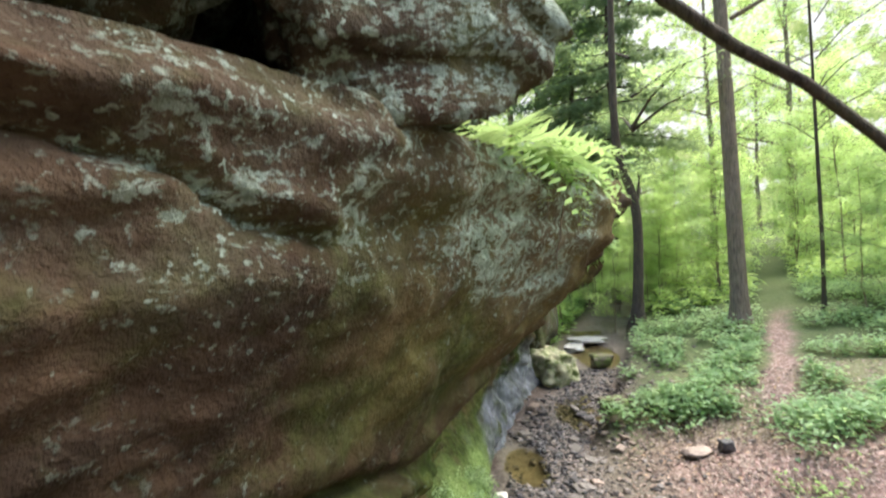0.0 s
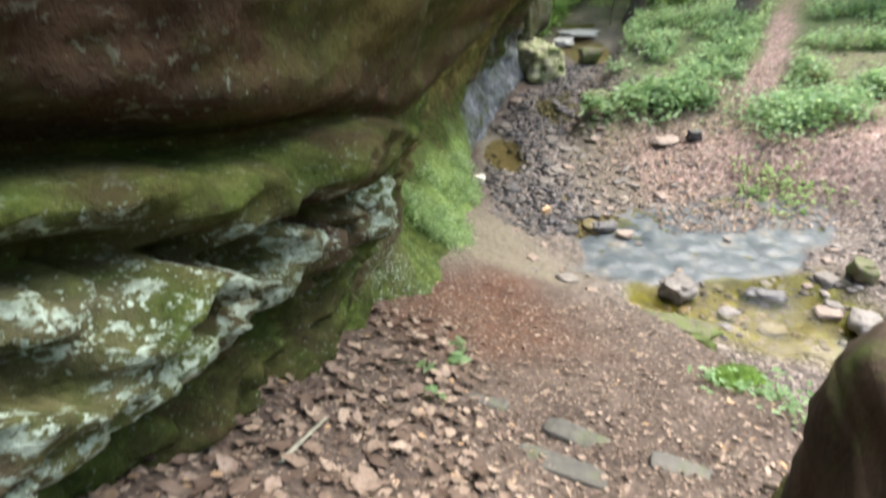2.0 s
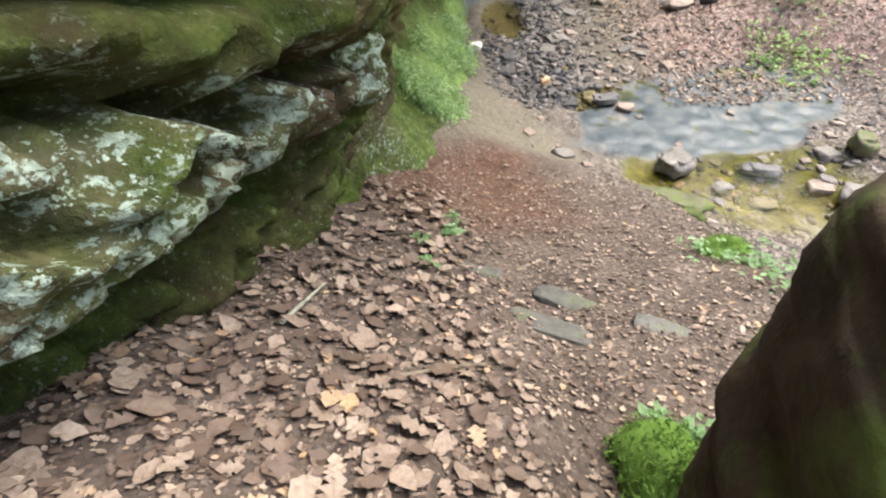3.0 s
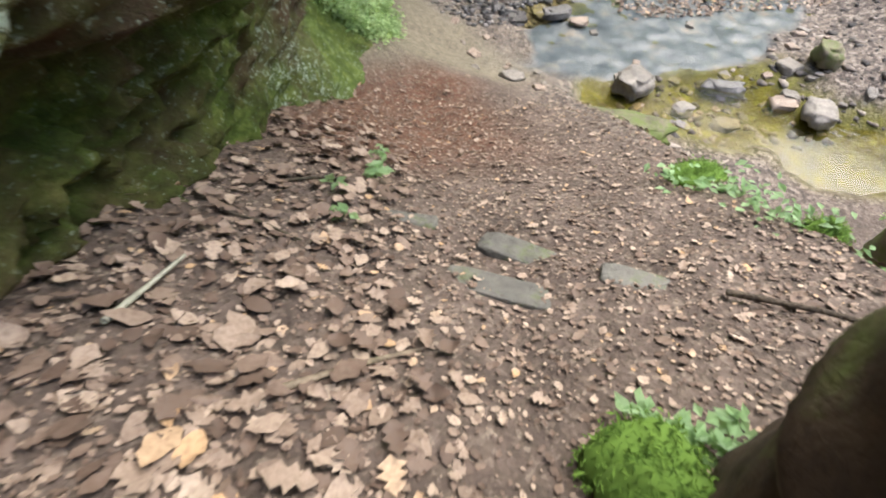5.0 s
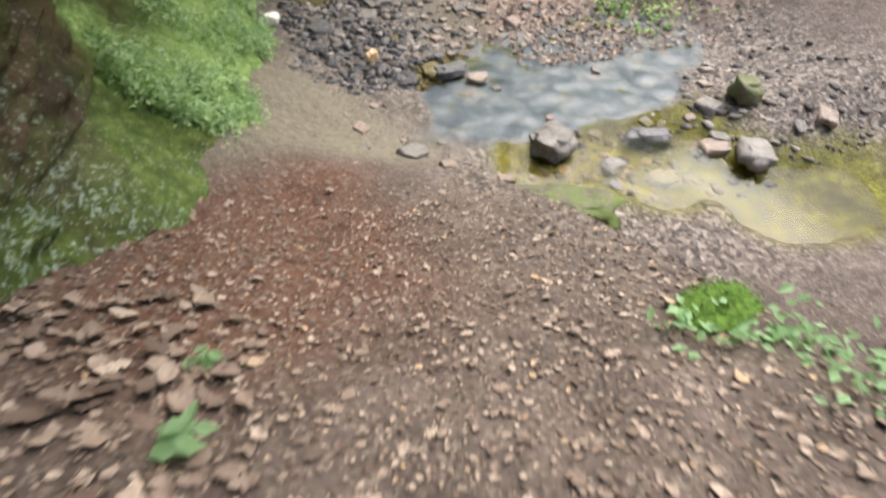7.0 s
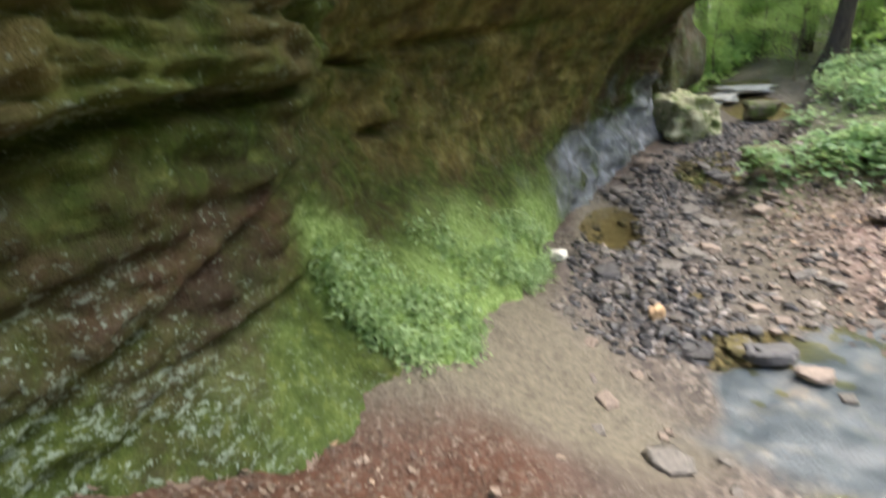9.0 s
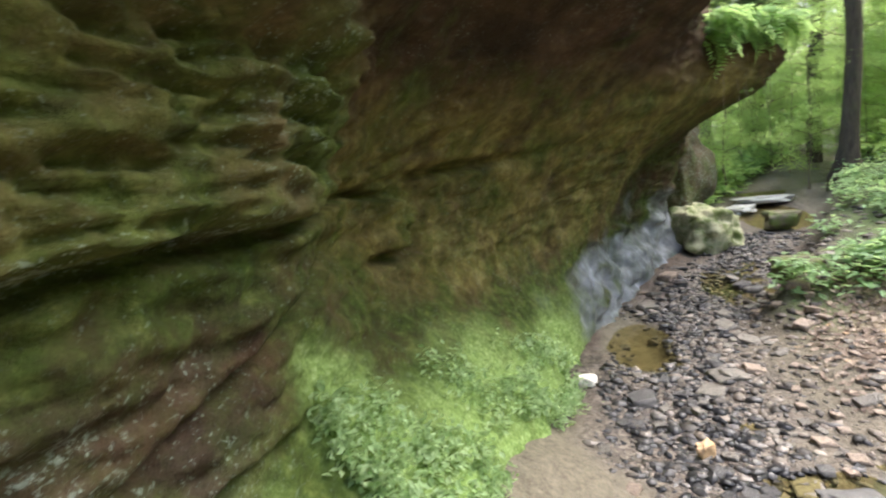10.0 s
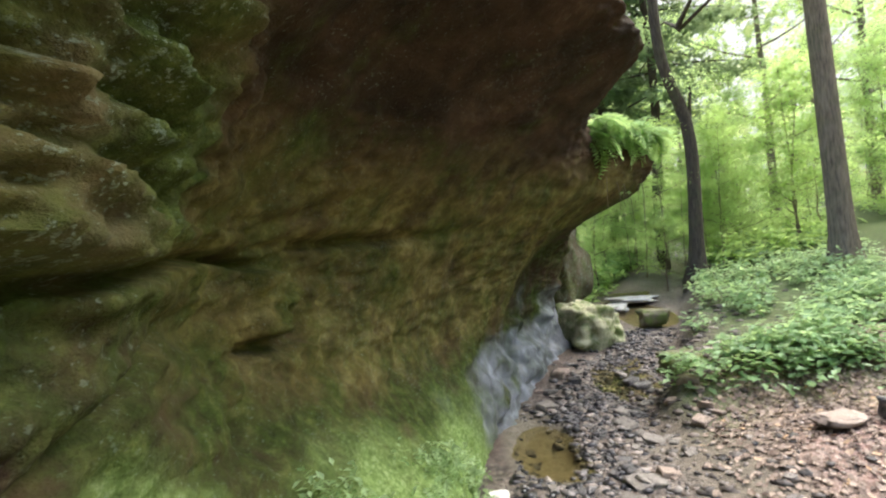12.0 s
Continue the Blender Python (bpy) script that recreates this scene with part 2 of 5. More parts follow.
def water_material():
    n = Nodes("stream_water")
    tr = n.t.nodes.new("ShaderNodeBsdfTransparent")
    tr.inputs[0].default_value = (0.84, 0.80, 0.52, 1)
    gl = n.t.nodes.new("ShaderNodeBsdfGlossy")
    gl.inputs["Roughness"].default_value = 0.04
    fr = n.t.nodes.new("ShaderNodeFresnel")
    fr.inputs[0].default_value = 1.33
    b = n.t.nodes.new("ShaderNodeBump")
    b.inputs["Strength"].default_value, b.inputs["Distance"].default_value = 0.25, 0.01
    n.put(b.inputs["Height"], n.noise(9.0, 3.0, 0.5))
    n.t.links.new(b.outputs[0], gl.inputs["Normal"]), n.t.links.new(b.outputs[0], fr.inputs["Normal"])
    m = n.t.nodes.new("ShaderNodeMixShader")
    n.put(m.inputs[0], fr.outputs[0]), n.t.links.new(tr.outputs[0], m.inputs[1]), n.t.links.new(gl.outputs[0], m.inputs[2])
    n.t.links.new(m.outputs[0], n.out.inputs[0])
    return n.mat


def litter_material():
    n = Nodes("dead_leaves")
    c = n.ramp(n.island(), [(0.0, (0.078, 0.054, 0.041)), (0.3, (0.150, 0.108, 0.084)), (0.55, (0.225, 0.170, 0.132)), (0.8, (0.31, 0.240, 0.188)), (0.95, (0.40, 0.32, 0.25)), (1.0, (0.42, 0.27, 0.14))])
    c = n.mix(n.ramp(n.noise(60.0, 4.0), [(0.4, 0.0), (0.7, 0.5)]), c, (0.10, 0.06, 0.042))
    return n.done(c, 0.65, 0.3)


ROCK = rock_material()
SOIL = ground_material()
GREY = stone_material("grey_stone", (0.075, 0.068, 0.062), (0.18, 0.16, 0.14), 0, 0.55)
TAN = stone_material("tan_stone", (0.15, 0.115, 0.092), (0.25, 0.195, 0.158), 0, 0.7)
DARK = stone_material("wet_dark_stone", (0.035, 0.032, 0.035), (0.09, 0.085, 0.085), 0, 0.35)
PALE_ROCK = stone_material("pale_stone", (0.26, 0.25, 0.23), (0.38, 0.37, 0.34), 0, 0.5)
MOSSY = stone_material("mossy_stone", (0.06, 0.05, 0.035), (0.12, 0.10, 0.07), 0.6)
BARK = bark_material("bark", (0.085, 0.068, 0.050), (0.26, 0.21, 0.155))
BARK_DARK = bark_material("dark_bark", (0.030, 0.025, 0.020), (0.10, 0.08, 0.06))
WATER = water_material()
LITTER = litter_material()
LEAF = leaf_material("leaf_green", (0.23, 0.38, 0.12), (0.47, 0.64, 0.28), 0.5, 0.6)
LEAF_YELLOW = leaf_material("leaf_yellow_green", (0.30, 0.46, 0.10), (0.56, 0.72, 0.24), 0.5, 0.62)
LEAF_DARK = leaf_material("needle_green", (0.070, 0.120, 0.075), (0.17, 0.25, 0.16), 0.5, 0.35)
WALL_LEAF = leaf_material("wall_leaf_green", (0.16, 0.27, 0.11), (0.48, 0.62, 0.36))
FERN = leaf_material("fern_green", (0.13, 0.27, 0.06), (0.34, 0.54, 0.17))
HERB = leaf_material("herb_green", (0.11, 0.22, 0.085), (0.34, 0.52, 0.28), 0.35)
MOSS = leaf_material("moss_green", (0.045, 0.10, 0.012), (0.14, 0.24, 0.04), 0.9, 0.1)

# ---- the lie of the land ----
STREAM_Y = (-30.0, 3.0, 5.0, 7.0, 9.0, 11.0, 12.5, 15.6, 18.0, 25.0, 60.0)
STREAM_X = (16.0, 4.6, 3.1, 2.0, 1.65, 2.35, 3.2, 4.7, 5.8, 9.2, 26.0)


def stream_x(y):
    return np.interp(y, STREAM_Y, STREAM_X)


def bed(y):
    return np.interp(y, (4, 6, 11.8, 15.6, 18, 25, 60, 200), (0.09, 0.09, 0.13, 0.72, 1.05, 1.5, 4.0, 8.0))


# shallow pools of the stream: centre, half widths, depth
POOLS = ((2.75, 6.75, 0.62, 0.40, 0.15), (4.15, 4.75, 0.95, 0.72, 0.20), (5.2, 3.75, 0.85, 0.55, 0.2), (6.2, 4.1, 0.5, 0.35, 0.16), (1.62, 9.9, 0.36, 0.95, 0.14), (2.9, 5.0, 0.35, 0.5, 0.10), (3.1, 12.4, 0.3, 0.5, 0.1), (5.0, 16.6, 0.8, 0.9, 0.13))


def slab_mask(x, y):
    """Where the bare bedrock of the stream bed lies open."""
    q = np.stack([x, y, 0 * x], -1)
    u, v = x - 4.2, y - 6.42 - 0.26 * (x - 4.2)
    return smooth(1.12, 0.90, np.hypot(u / 2.0, v / 1.1) + 0.20 * fbm(q * 1.6, 4, 71))


def height(x, y):
    x, y = np.asarray(x, float), np.asarray(y, float)
    slope = 2.68 - 0.465 * y + 0.32 * np.clip(0.55 - x, 0, 1.6) - 0.05 * np.clip(x - 1.0, 0, 2)
    slope = np.where(y < 0, 2.68 - 0.2 * y + 0.32 * np.clip(0.55 - x, 0, 1.6), slope)
    slope = slope - 0.95 * np.clip(x - 2.15 - 0.15 * np.clip(1.5 - y, 0, 9), 0, 3.0)
    shelf = 0.52 * smooth(2.0, 0.2, x) * smooth(4.2, 5.3, y) * smooth(8.6, 6.2, y)
    d = x - stream_x(y) - 0.9
    step = 0.42 * smooth(9.8, 11.2, y) + 0.05
    right = bed(y) + step * smooth(0, 0.55, d) + 0.145 * np.clip(d, 0, 14) * smooth(-0.2, 1.6, d) + 0.02 * np.clip(d - 14, 0, 40)
    # smooth maximum of the slope below the rock and the valley floor
    k = 0.18
    h = np.clip(0.5 + 0.5 * (slope - right) / k, 0, 1)
    z = right * (1 - h) + slope * h + k * h * (1 - h)
    z = z + shelf
    p = np.stack([x, y, np.zeros_like(x)], -1)
    amp = np.clip(1 + 0.02 * np.abs(y), 1, 3)
    for px, py, rx, ry, deep in POOLS:
        z = z - deep * np.exp(-(((x - px) / rx) ** 2 + ((y - py) / ry) ** 2) ** 1.5)
    flat = slab_mask(x, y)
    rim = smooth(1.9, 0.8, np.hypot((x - 4.4) / 2.1, (y - 6.6) / 1.2))
    z = np.minimum(z, z * (1 - rim) + 0.085 * rim)
    z = z * (1 - flat) + 0.066 * flat
    return z + 0.04 * (1 - 0.75 * flat) * fbm(p * 0.9, 3, 3) * amp + 0.016 * fbm(p * 6, 3, 9)


def axis(dense_a, dense_b, step, far_a, far_b):
    mid = list(np.arange(dense_a, dense_b, step))
    out, s, v = [], step, dense_b
    while v < far_b:
        out.append(v)
        s *= 1.09
        v += s
    out.append(far_b)
    low, s, v = [], step, dense_a
    while v > far_a:
        s *= 1.09
        v -= s
        low.append(max(v, far_a))
    return np.array(low[::-1] + mid + out)


def attribute(me, name, values):
    a = me.attributes.new(name, "FLOAT", "POINT")
    a.data.foreach_set("value", np.asarray(values, dtype=np.float32))


def build_ground():
    xs, ys = axis(-1.6, 6.5, 0.045, -250, 250), axis(-0.6, 13.0, 0.045, -120, 400)
    X, Y = np.meshgrid(xs, ys, indexing="ij")
    Z = height(X, Y)
    me = mesh("ground", np.stack([X, Y, Z], -1).reshape(-1, 3), grid_faces(len(xs), len(ys)), SOIL)
    x, y = X.ravel(), Y.ravel()
    p = np.stack([x, y, 0 * x], -1)
    w = 0.35 * fbm(p * 1.1, 3, 21)
    d = x - stream_x(y)
    clay = smooth(1.2, 0.3, np.abs(x - 0.25 + w)) * smooth(2.2, 3.2, y + w) * smooth(5.2, 4.3, y + w)
    sand = smooth(4.5, 5.1, y + w * 0.6 - 0.12 * x) * smooth(2.2, 1.5, x + w) * smooth(8.2, 6.6, y + w)
    gravel = np.maximum(smooth(1.2, 0.5, np.abs(d) + w) * smooth(5.8, 6.5, y), smooth(3.2, 2.2, np.abs(x - 4.6 + w)) * smooth(2.9, 1.6, np.abs(y - 5.2) + w)) * smooth(30, 15, y)
    litter = smooth(1.7, 2.5, d + w) * smooth(6.8, 8.2, y + w) * smooth(14.0, 11.0, y + w)
    green = smooth(9.5, 12.0, y + 1.5 * w + 0.15 * x) * np.maximum(smooth(1.2, 2.0, d + w), smooth(1.0, 2.0, -d + w) * smooth(15, 18, y))
    track = smooth(0.52, 0.22, np.abs(x - track_x(y) + 0.6 * w)) * smooth(7.5, 9.0, y) * smooth(17.5, 14.5, y)
    algae = 0 * x
    for px, py, rx, ry, deep in [q for q in POOLS if q[1] < 6]:
        algae = np.maximum(algae, smooth(1.5, 0.85, np.hypot((x - px) / rx, (y - py) / ry) + 0.3 * w))
    level = np.interp(y, (3, 6, 11.8, 15.6, 19), (0.04, 0.05, 0.085, 0.68, 1.1))
    slab = slab_mask(x, y)
    attribute(me, "algae", 0.92 * algae * (1 - slab) * smooth(0.26, 0.04, Z.ravel() - level))
    attribute(me, "slab", slab)
    attribute(me, "clay", clay)
    bank = 0.65 * smooth(0.3, 0.9, d + w) * smooth(3.4, 2.2, d + w) * smooth(6.0, 7.0, y) * smooth(11.5, 9.5, y)
    # pale sand tone on the upper bed stands in for light reflected by the stream
    upper_bed_glare = 0.9 * smooth(1.7, 0.8, np.abs(d) + w) * smooth(13.6, 15.0, y) * smooth(26, 20, y)
    silt = smooth(1.5, 1.0, np.hypot((x - 1.62) / 0.42, (y - 9.9) / 1.05) + 0.2 * w)
    attribute(me, "sand", np.clip(np.maximum.reduce([sand, bank, upper_bed_glare, silt]), 0, 1))
    attribute(me, "gravel", gravel * (1 - silt))
    attribute(me, "litter", np.maximum(litter, track))
    attribute(me, "green", 0.6 * green * (1 - track))
    attribute(me, "wet", np.clip(smooth(1.3, 0.5, np.abs(d) + w) * smooth(4.0, 5.0, y), 0, 1))
    tagged(new("ground", me), "sloping forest floor of brown soil, sand, gravel and leaves", "ground", kind="structure")


def track_x(y):
    return np.interp(y, (7, 10, 12, 15, 20, 26, 40), (5.6, 6.8, 8.2, 10.4, 13.6, 17.5, 26))


build_ground()

# ---- the rock wall ----
WALL_Z = (-0.4, 0.7, 1.5, 2.2, 2.8, 3.4, 4.0, 4.65)
WALL = (
    (-5.0, (-2.3, -2.3, -2.3, -2.3, -2.2, -2.0, -1.9, -1.9)),
    (0.3, (-1.5, -1.5, -1.5, -1.45, -1.35, -1.15, -0.95, -0.92)),
    (0.9, (-1.2, -1.2, -1.2, -1.15, -1.00, -0.74, -0.62, -0.58)),
    (1.5, (-0.95, -0.95, -0.95, -0.90, -0.70, -0.50, -0.27, -0.05)),
    (2.2, (-0.75, -0.75, -0.75, -0.62, -0.34, -0.22, 0.14, 0.42)),
    (3.1, (-0.55, -0.55, -0.52, -0.48, -0.25, 0.12, 0.72, 1.08)),
    (4.5, (0.3, 0.15, -0.35, -0.28, 0.0, 0.2, 0.88, 1.3)),
    (7.0, (0.95, 0.45, -0.28, -0.62, -0.48, 0.0, 0.65, 1.85)),
    (9.5, (1.0, 0.72, 0.3, 0.42, 0.9, 1.5, 2.2, 2.98)),
    (11.3, (1.75, 1.32, 1.2, 1.5, 2.0, 2.8, 3.0, 2.7)),
    (12.5, (2.45, 1.68, 1.5, 1.75, 2.5, 3.75, 4.2, 3.3)),
    (14.2, (3.2, 2.7, 2.65, 2.8, 2.95, 3.3, 3.3, 2.4)),
)


def ease_table(y, z):
    """The rock face's x at (y, z), smooth between the stations."""
    ys = np.array([w[0] for w in WALL])
    tab = np.array([w[1] for w in WALL])

    def cubic(xk, fk, x):
        # monotone-ish Hermite interpolation along the first axis
        m = np.gradient(fk, xk, axis=0)
        i = np.clip(np.searchsorted(xk, x) - 1, 0, len(xk) - 2)
        h = xk[i + 1] - xk[i]
        t = np.clip((x - xk[i]) / h, 0, 1)
        sh = (-1,) + (1,) * (fk.ndim - 1)
        t, h = t.reshape(sh), h.reshape(sh)
        return fk[i] * (2 * t ** 3 - 3 * t ** 2 + 1) + h * m[i] * (t ** 3 - 2 * t ** 2 + t) + fk[i + 1] * (3 * t ** 2 - 2 * t ** 3) + h * m[i + 1] * (t ** 3 - t ** 2)

    rows = cubic(ys, tab, y)
    return cubic(np.array(WALL_Z), rows.T.copy(), z).T


def hollows(u, v, seed):
    """Distance to the nearest of scattered points, one a cell."""
    iu, iv = np.floor(u), np.floor(v)
    best = np.full(u.shape, 9.0)
    for du in (-1, 0, 1):
        for dv in (-1, 0, 1):
            cu, cv = iu + du, iv + dv
            q = np.stack([cu, cv, 0 * cu], -1)
            ju, jv = 0.5 + 0.42 * vnoise(q, seed), 0.5 + 0.42 * vnoise(q, seed + 50)
            best = np.minimum(best, np.hypot(cu + ju - u, cv + jv - v))
    return best


def build_wall():
    ys = np.concatenate([np.arange(-5, 0.2, 0.1), np.arange(0.2, 5.0, 0.022), np.arange(5.0, 9.0, 0.035), np.arange(9.0, 14.6, 0.045)])
    zs = np.concatenate([np.arange(-0.4, 1.2, 0.04), np.arange(1.2, 4.75, 0.022)])
    Y, Z = np.meshgrid(ys, zs, indexing="ij")
    X = ease_table(ys, zs)
    p = np.stack([X * 0.6, Y, Z], -1)
    seam = np.interp(Y, (-5, 0.4, 0.91, 1.2, 1.46, 1.75, 2.03, 2.8, 15), (4.3, 4.0, 3.87, 3.76, 3.68, 3.61, 3.53, 3.30, 0.6)) + 0.012 * np.sin(Y * 7.0)
    shelf_lip = np.interp(Y, (0.6, 0.96, 1.11, 1.37, 1.62, 2.2), (3.76, 3.68, 3.60, 3.44, 3.40, 3.15)) + 0.015 * np.sin(Y * 13.0)
    arch = np.interp(Y, (0.3, 0.9, 1.5, 1.9, 2.3, 2.8, 3.5), (3.12, 3.10, 3.06, 2.92, 2.79, 2.6, 2.4)) + 0.02 * np.sin(Y * 9.0)
    low = smooth(0.02, -0.10, Z - seam) * smooth(3.5, 2.5, Y)
    # bedding planes, worn back between harder bands
    tilt = Z + 0.05 * Y + 0.10 * fbm(p * 0.7, 3, 5)
    bands = np.tanh(2.6 * vnoise(np.stack([0 * Z + 3.1, Y * 0.22, tilt * 5.5], -1), 31)) + 0.45 * np.tanh(2.5 * vnoise(np.stack([0 * Z, Y * 1.1, tilt * 13.0], -1), 32)) * smooth(-0.3, 0.3, vnoise(p * 1.7, 33))
    fade = 1 - 0.55 * smooth(5.0, 7.0, Y) + 0.30 * smooth(3.2, 3.6, Y) * smooth(5.8, 4.6, Y) * smooth(2.4, 2.6, Z)
    X = X + (0.045 + 0.03 * low) * fade * bands
    X = X + 0.08 * fbm(p * 1.1, 3, 40) + 0.035 * fbm(p * np.array([4.0, 4.0, 7.5]), 4, 44) + 0.012 * fbm(p * 20, 2, 47)
    # honeycomb hollows under the main block, fewer along the rest
    warp = 0.10 * fbm(p * 2.3, 2, 50)
    a = hollows((Y + warp) / 0.27, (Z - 0.25 * Y + warp) / 0.15, 3)
    b = hollows((Y + warp) / 0.15, (Z - 0.2 * Y) / 0.08, 4)
    where = smooth(-0.25, 0.35, fbm(p * 1.2, 2, 54))
    face = low * smooth(0.0, -0.05, Z - shelf_lip)
    X = X - (0.10 * smooth(0.48, 0.26, a) + 0.055 * smooth(0.45, 0.22, b)) * face * (0.55 + 0.45 * where)
    crest = 1 - 2.2 * np.abs(vnoise(p * np.array([4.0, 4.5, 8.0]) + warp[..., None] * 4, 58))
    crag = 1 - 2.2 * np.abs(vnoise(p * np.array([9.0, 10.0, 17.0]), 59))
    X = X + (0.035 * crest + 0.034 * crag + 0.022 * fbm(p * np.array([15.0, 15.0, 22.0]), 4, 62)) * low
    # partings and ledges high on the main block
    groove = np.interp(Y, (0.3, 0.93, 1.09, 1.2, 1.35, 1.6), (4.62, 4.57, 4.52, 4.43, 4.39, 4.36)) + 0.01 * np.sin(Y * 17.0)
    X = X - 0.07 * np.exp(-((Z - groove + 0.012) / 0.018) ** 2) * smooth(1.55, 1.2, Y)
    X = X + 0.035 * smooth(0.0, 0.03, Z - groove) * smooth(1.6, 1.2, Y)
    fine_bed = np.tanh(4 * vnoise(np.stack([0 * Z + 1.7, Y * 0.7, tilt * 12.0 + 0.5 * fbm(p * 2, 2, 63)], -1), 64))
    X = X + 0.022 * fine_bed * smooth(3.95, 4.2, Z) * smooth(3.6, 2.8, Y) + 0.012 * crag * smooth(-0.4, 0.4, vnoise(p * 1.5, 65)) * (1 - low) * smooth(5.0, 3.5, Y)
    X = X + 0.042 * fine_bed * smooth(3.1, 3.6, Y) * smooth(6.4, 5.0, Y) * smooth(2.5, 2.65, Z)
    # a mossy shelf under the parting, its shadowed underside, and the arched undercut lower down
    near = smooth(2.9, 2.3, Y)
    X = X + 0.03 * low * smooth(-0.01, 0.03, Z - shelf_lip) * near
    X = X - 0.20 * np.exp(-((Z - shelf_lip + 0.07) / 0.055) ** 2) * low * near
    X = X + 0.10 * np.exp(-((Z - arch - 0.16) / 0.15) ** 2) * low * near
    X = X - 0.24 * smooth(0.02, -0.05, Z - arch) * smooth(-0.75, -0.35, Z - arch) * smooth(2.7, 2.1, Y)
    for cy, cz, ry, rz in ((1.44, 3.28, 0.11, 0.075), (1.15, 3.33, 0.06, 0.085), (1.75, 3.22, 0.09, 0.05), (2.0, 3.05, 0.09, 0.045), (2.3, 2.95, 0.08, 0.05), (0.86, 3.42, 0.08, 0.07)):
        X = X - 0.16 * smooth(1.2, 0.65, np.hypot((Y - cy + 0.4 * warp) / ry, (Z - cz + 0.3 * (Y - cy)) / rz) + 0.15 * crag)
    X = X - (0.04 * smooth(0.5, 0.25, a) + 0.03 * smooth(0.45, 0.2, b)) * where * (1 - low) * smooth(2.6, 3.6, Y) * smooth(1.3, 2.0, Z)
    # the long parting below the main block
    X = X - 0.40 * np.exp(-((Z - seam + 0.04) / 0.05) ** 2) * smooth(2.1, 1.0, Y)
    X = X - 0.12 * np.exp(-((Z - seam + 0.03) / 0.03) ** 2) * smooth(2.8, 2.0, Y)
    # parting farther on, at mid height
    seam2 = 2.49 + 0.038 * (Y - 4.2) + 0.03 * np.sin(Y * 3.3) + 0.02 * fbm(p * 3, 2, 57)
    along = smooth(3.3, 3.8, Y) * smooth(7.4, 6.8, Y)
    X = X + 0.07 * np.exp(-((Z - seam2 - 0.10) / 0.09) ** 2) * along * smooth(6.4, 5.0, Y)
    X = X - 0.22 * np.exp(-((Z - seam2) / 0.036) ** 2) * along
    # rows of flat pockets above it
    rows = hollows((Y + 1.5 * warp) / 0.62, (Z + 0.04 * Y + 0.5 * warp) / 0.085, 6)
    X = X + 0.03 * fbm(p * np.array([7.0, 7.0, 12.0]), 3, 92) * smooth(3.0, 3.6, Y) * smooth(6.5, 5.2, Y)
    X = X - 0.06 * smooth(0.46, 0.30, rows) * smooth(3.1, 3.6, Y) * smooth(5.8, 5.0, Y) * smooth(2.52, 2.62, Z) * smooth(3.7, 3.3, Z)
    # a squared block and slots in the recess
    X = X + 0.16 * smooth(0.16, 0.11, np.abs(Y - 7.05)) * smooth(0.24, 0.19, np.abs(Z - 2.28))
    X = X - 0.20 * np.exp(-(((Y - 6.95) / 0.35) ** 2 + ((Z - 2.0) / 0.05) ** 2)) - 0.14 * np.exp(-(((Y - 6.4) / 0.1) ** 2 + ((Z - 1.62) / 0.12) ** 2))
    X = X - 0.25 * np.exp(-(((Y - 8.2) / 0.9) ** 2 + ((Z - 2.72 - 0.05 * (Y - 8)) / 0.06) ** 2))
    X = X - 0.12 * np.exp(-((Z - 1.75 - 0.30 * (Y - 4.2)) / 0.05) ** 2) * smooth(3.0, 3.6, Y) * smooth(6.2, 5.4, Y)
    X = X + 0.10 * (fbm(p * 2.6, 4, 90) + 0.6 * np.tanh(3 * vnoise(p * np.array([1.0, 1.6, 4.0]), 91))) * smooth(9.6, 10.4, Y) * smooth(1.9, 1.3, Z)
    edge = smooth(4.45, 4.75, Z)
    X = X - 0.10 * edge ** 2
    me = mesh("rock_wall", np.stack([X, Y, Z], -1).reshape(-1, 3), grid_faces(len(ys), len(zs)), ROCK)
    soft = X.copy()
    for _ in range(14):
        soft[1:-1] = (soft[:-2] + soft[1:-1] + soft[2:]) / 3
        soft[:, 1:-1] = (soft[:, :-2] + soft[:, 1:-1] + soft[:, 2:]) / 3
    ridge = (X - soft).ravel()
    x, y, z = X.ravel(), Y.ravel(), Z.ravel()
    g = height(x, y)
    over = z - g
    q = np.stack([x, y, z], -1)
    # cover drops low on the face, y 3 to 5: shade kept in the colour
    attribute(me, "moss_film", np.clip(0.32 + 0.45 * smooth(2.0, 3.6, y) + 0.30 * low.ravel() * smooth(-0.02, 0.03, z - shelf_lip.ravel()) + 0.12 * low.ravel() + (0.05 + 0.2 * smooth(2.4, 3.4, y) + 0.25 * smooth(4.7, 5.4, y)) * smooth(0.9, 0.2, over) + 0.2 * smooth(3.4, 3.1, z) * smooth(3.4, 2.8, y) - 0.18 * smooth(2.4, 2.7, z) * smooth(5.4, 4.6, y) * smooth(3.0, 3.4, y) - 0.5 * smooth(2.4, 1.9, z) * smooth(5.6, 4.7, y) * smooth(2.6, 3.2, y) * smooth(0.1, 0.4, over) - 0.34 * smooth(5.4, 6.2, y) * smooth(0.9, 1.4, over), -0.4, 1) * smooth(3.9, 3.0, z - 0.3 * smooth(5, 3.5, y) - 0.9 * smooth(2.6, 1.8, y) + 0.3 * fbm(q, 2, 3)))
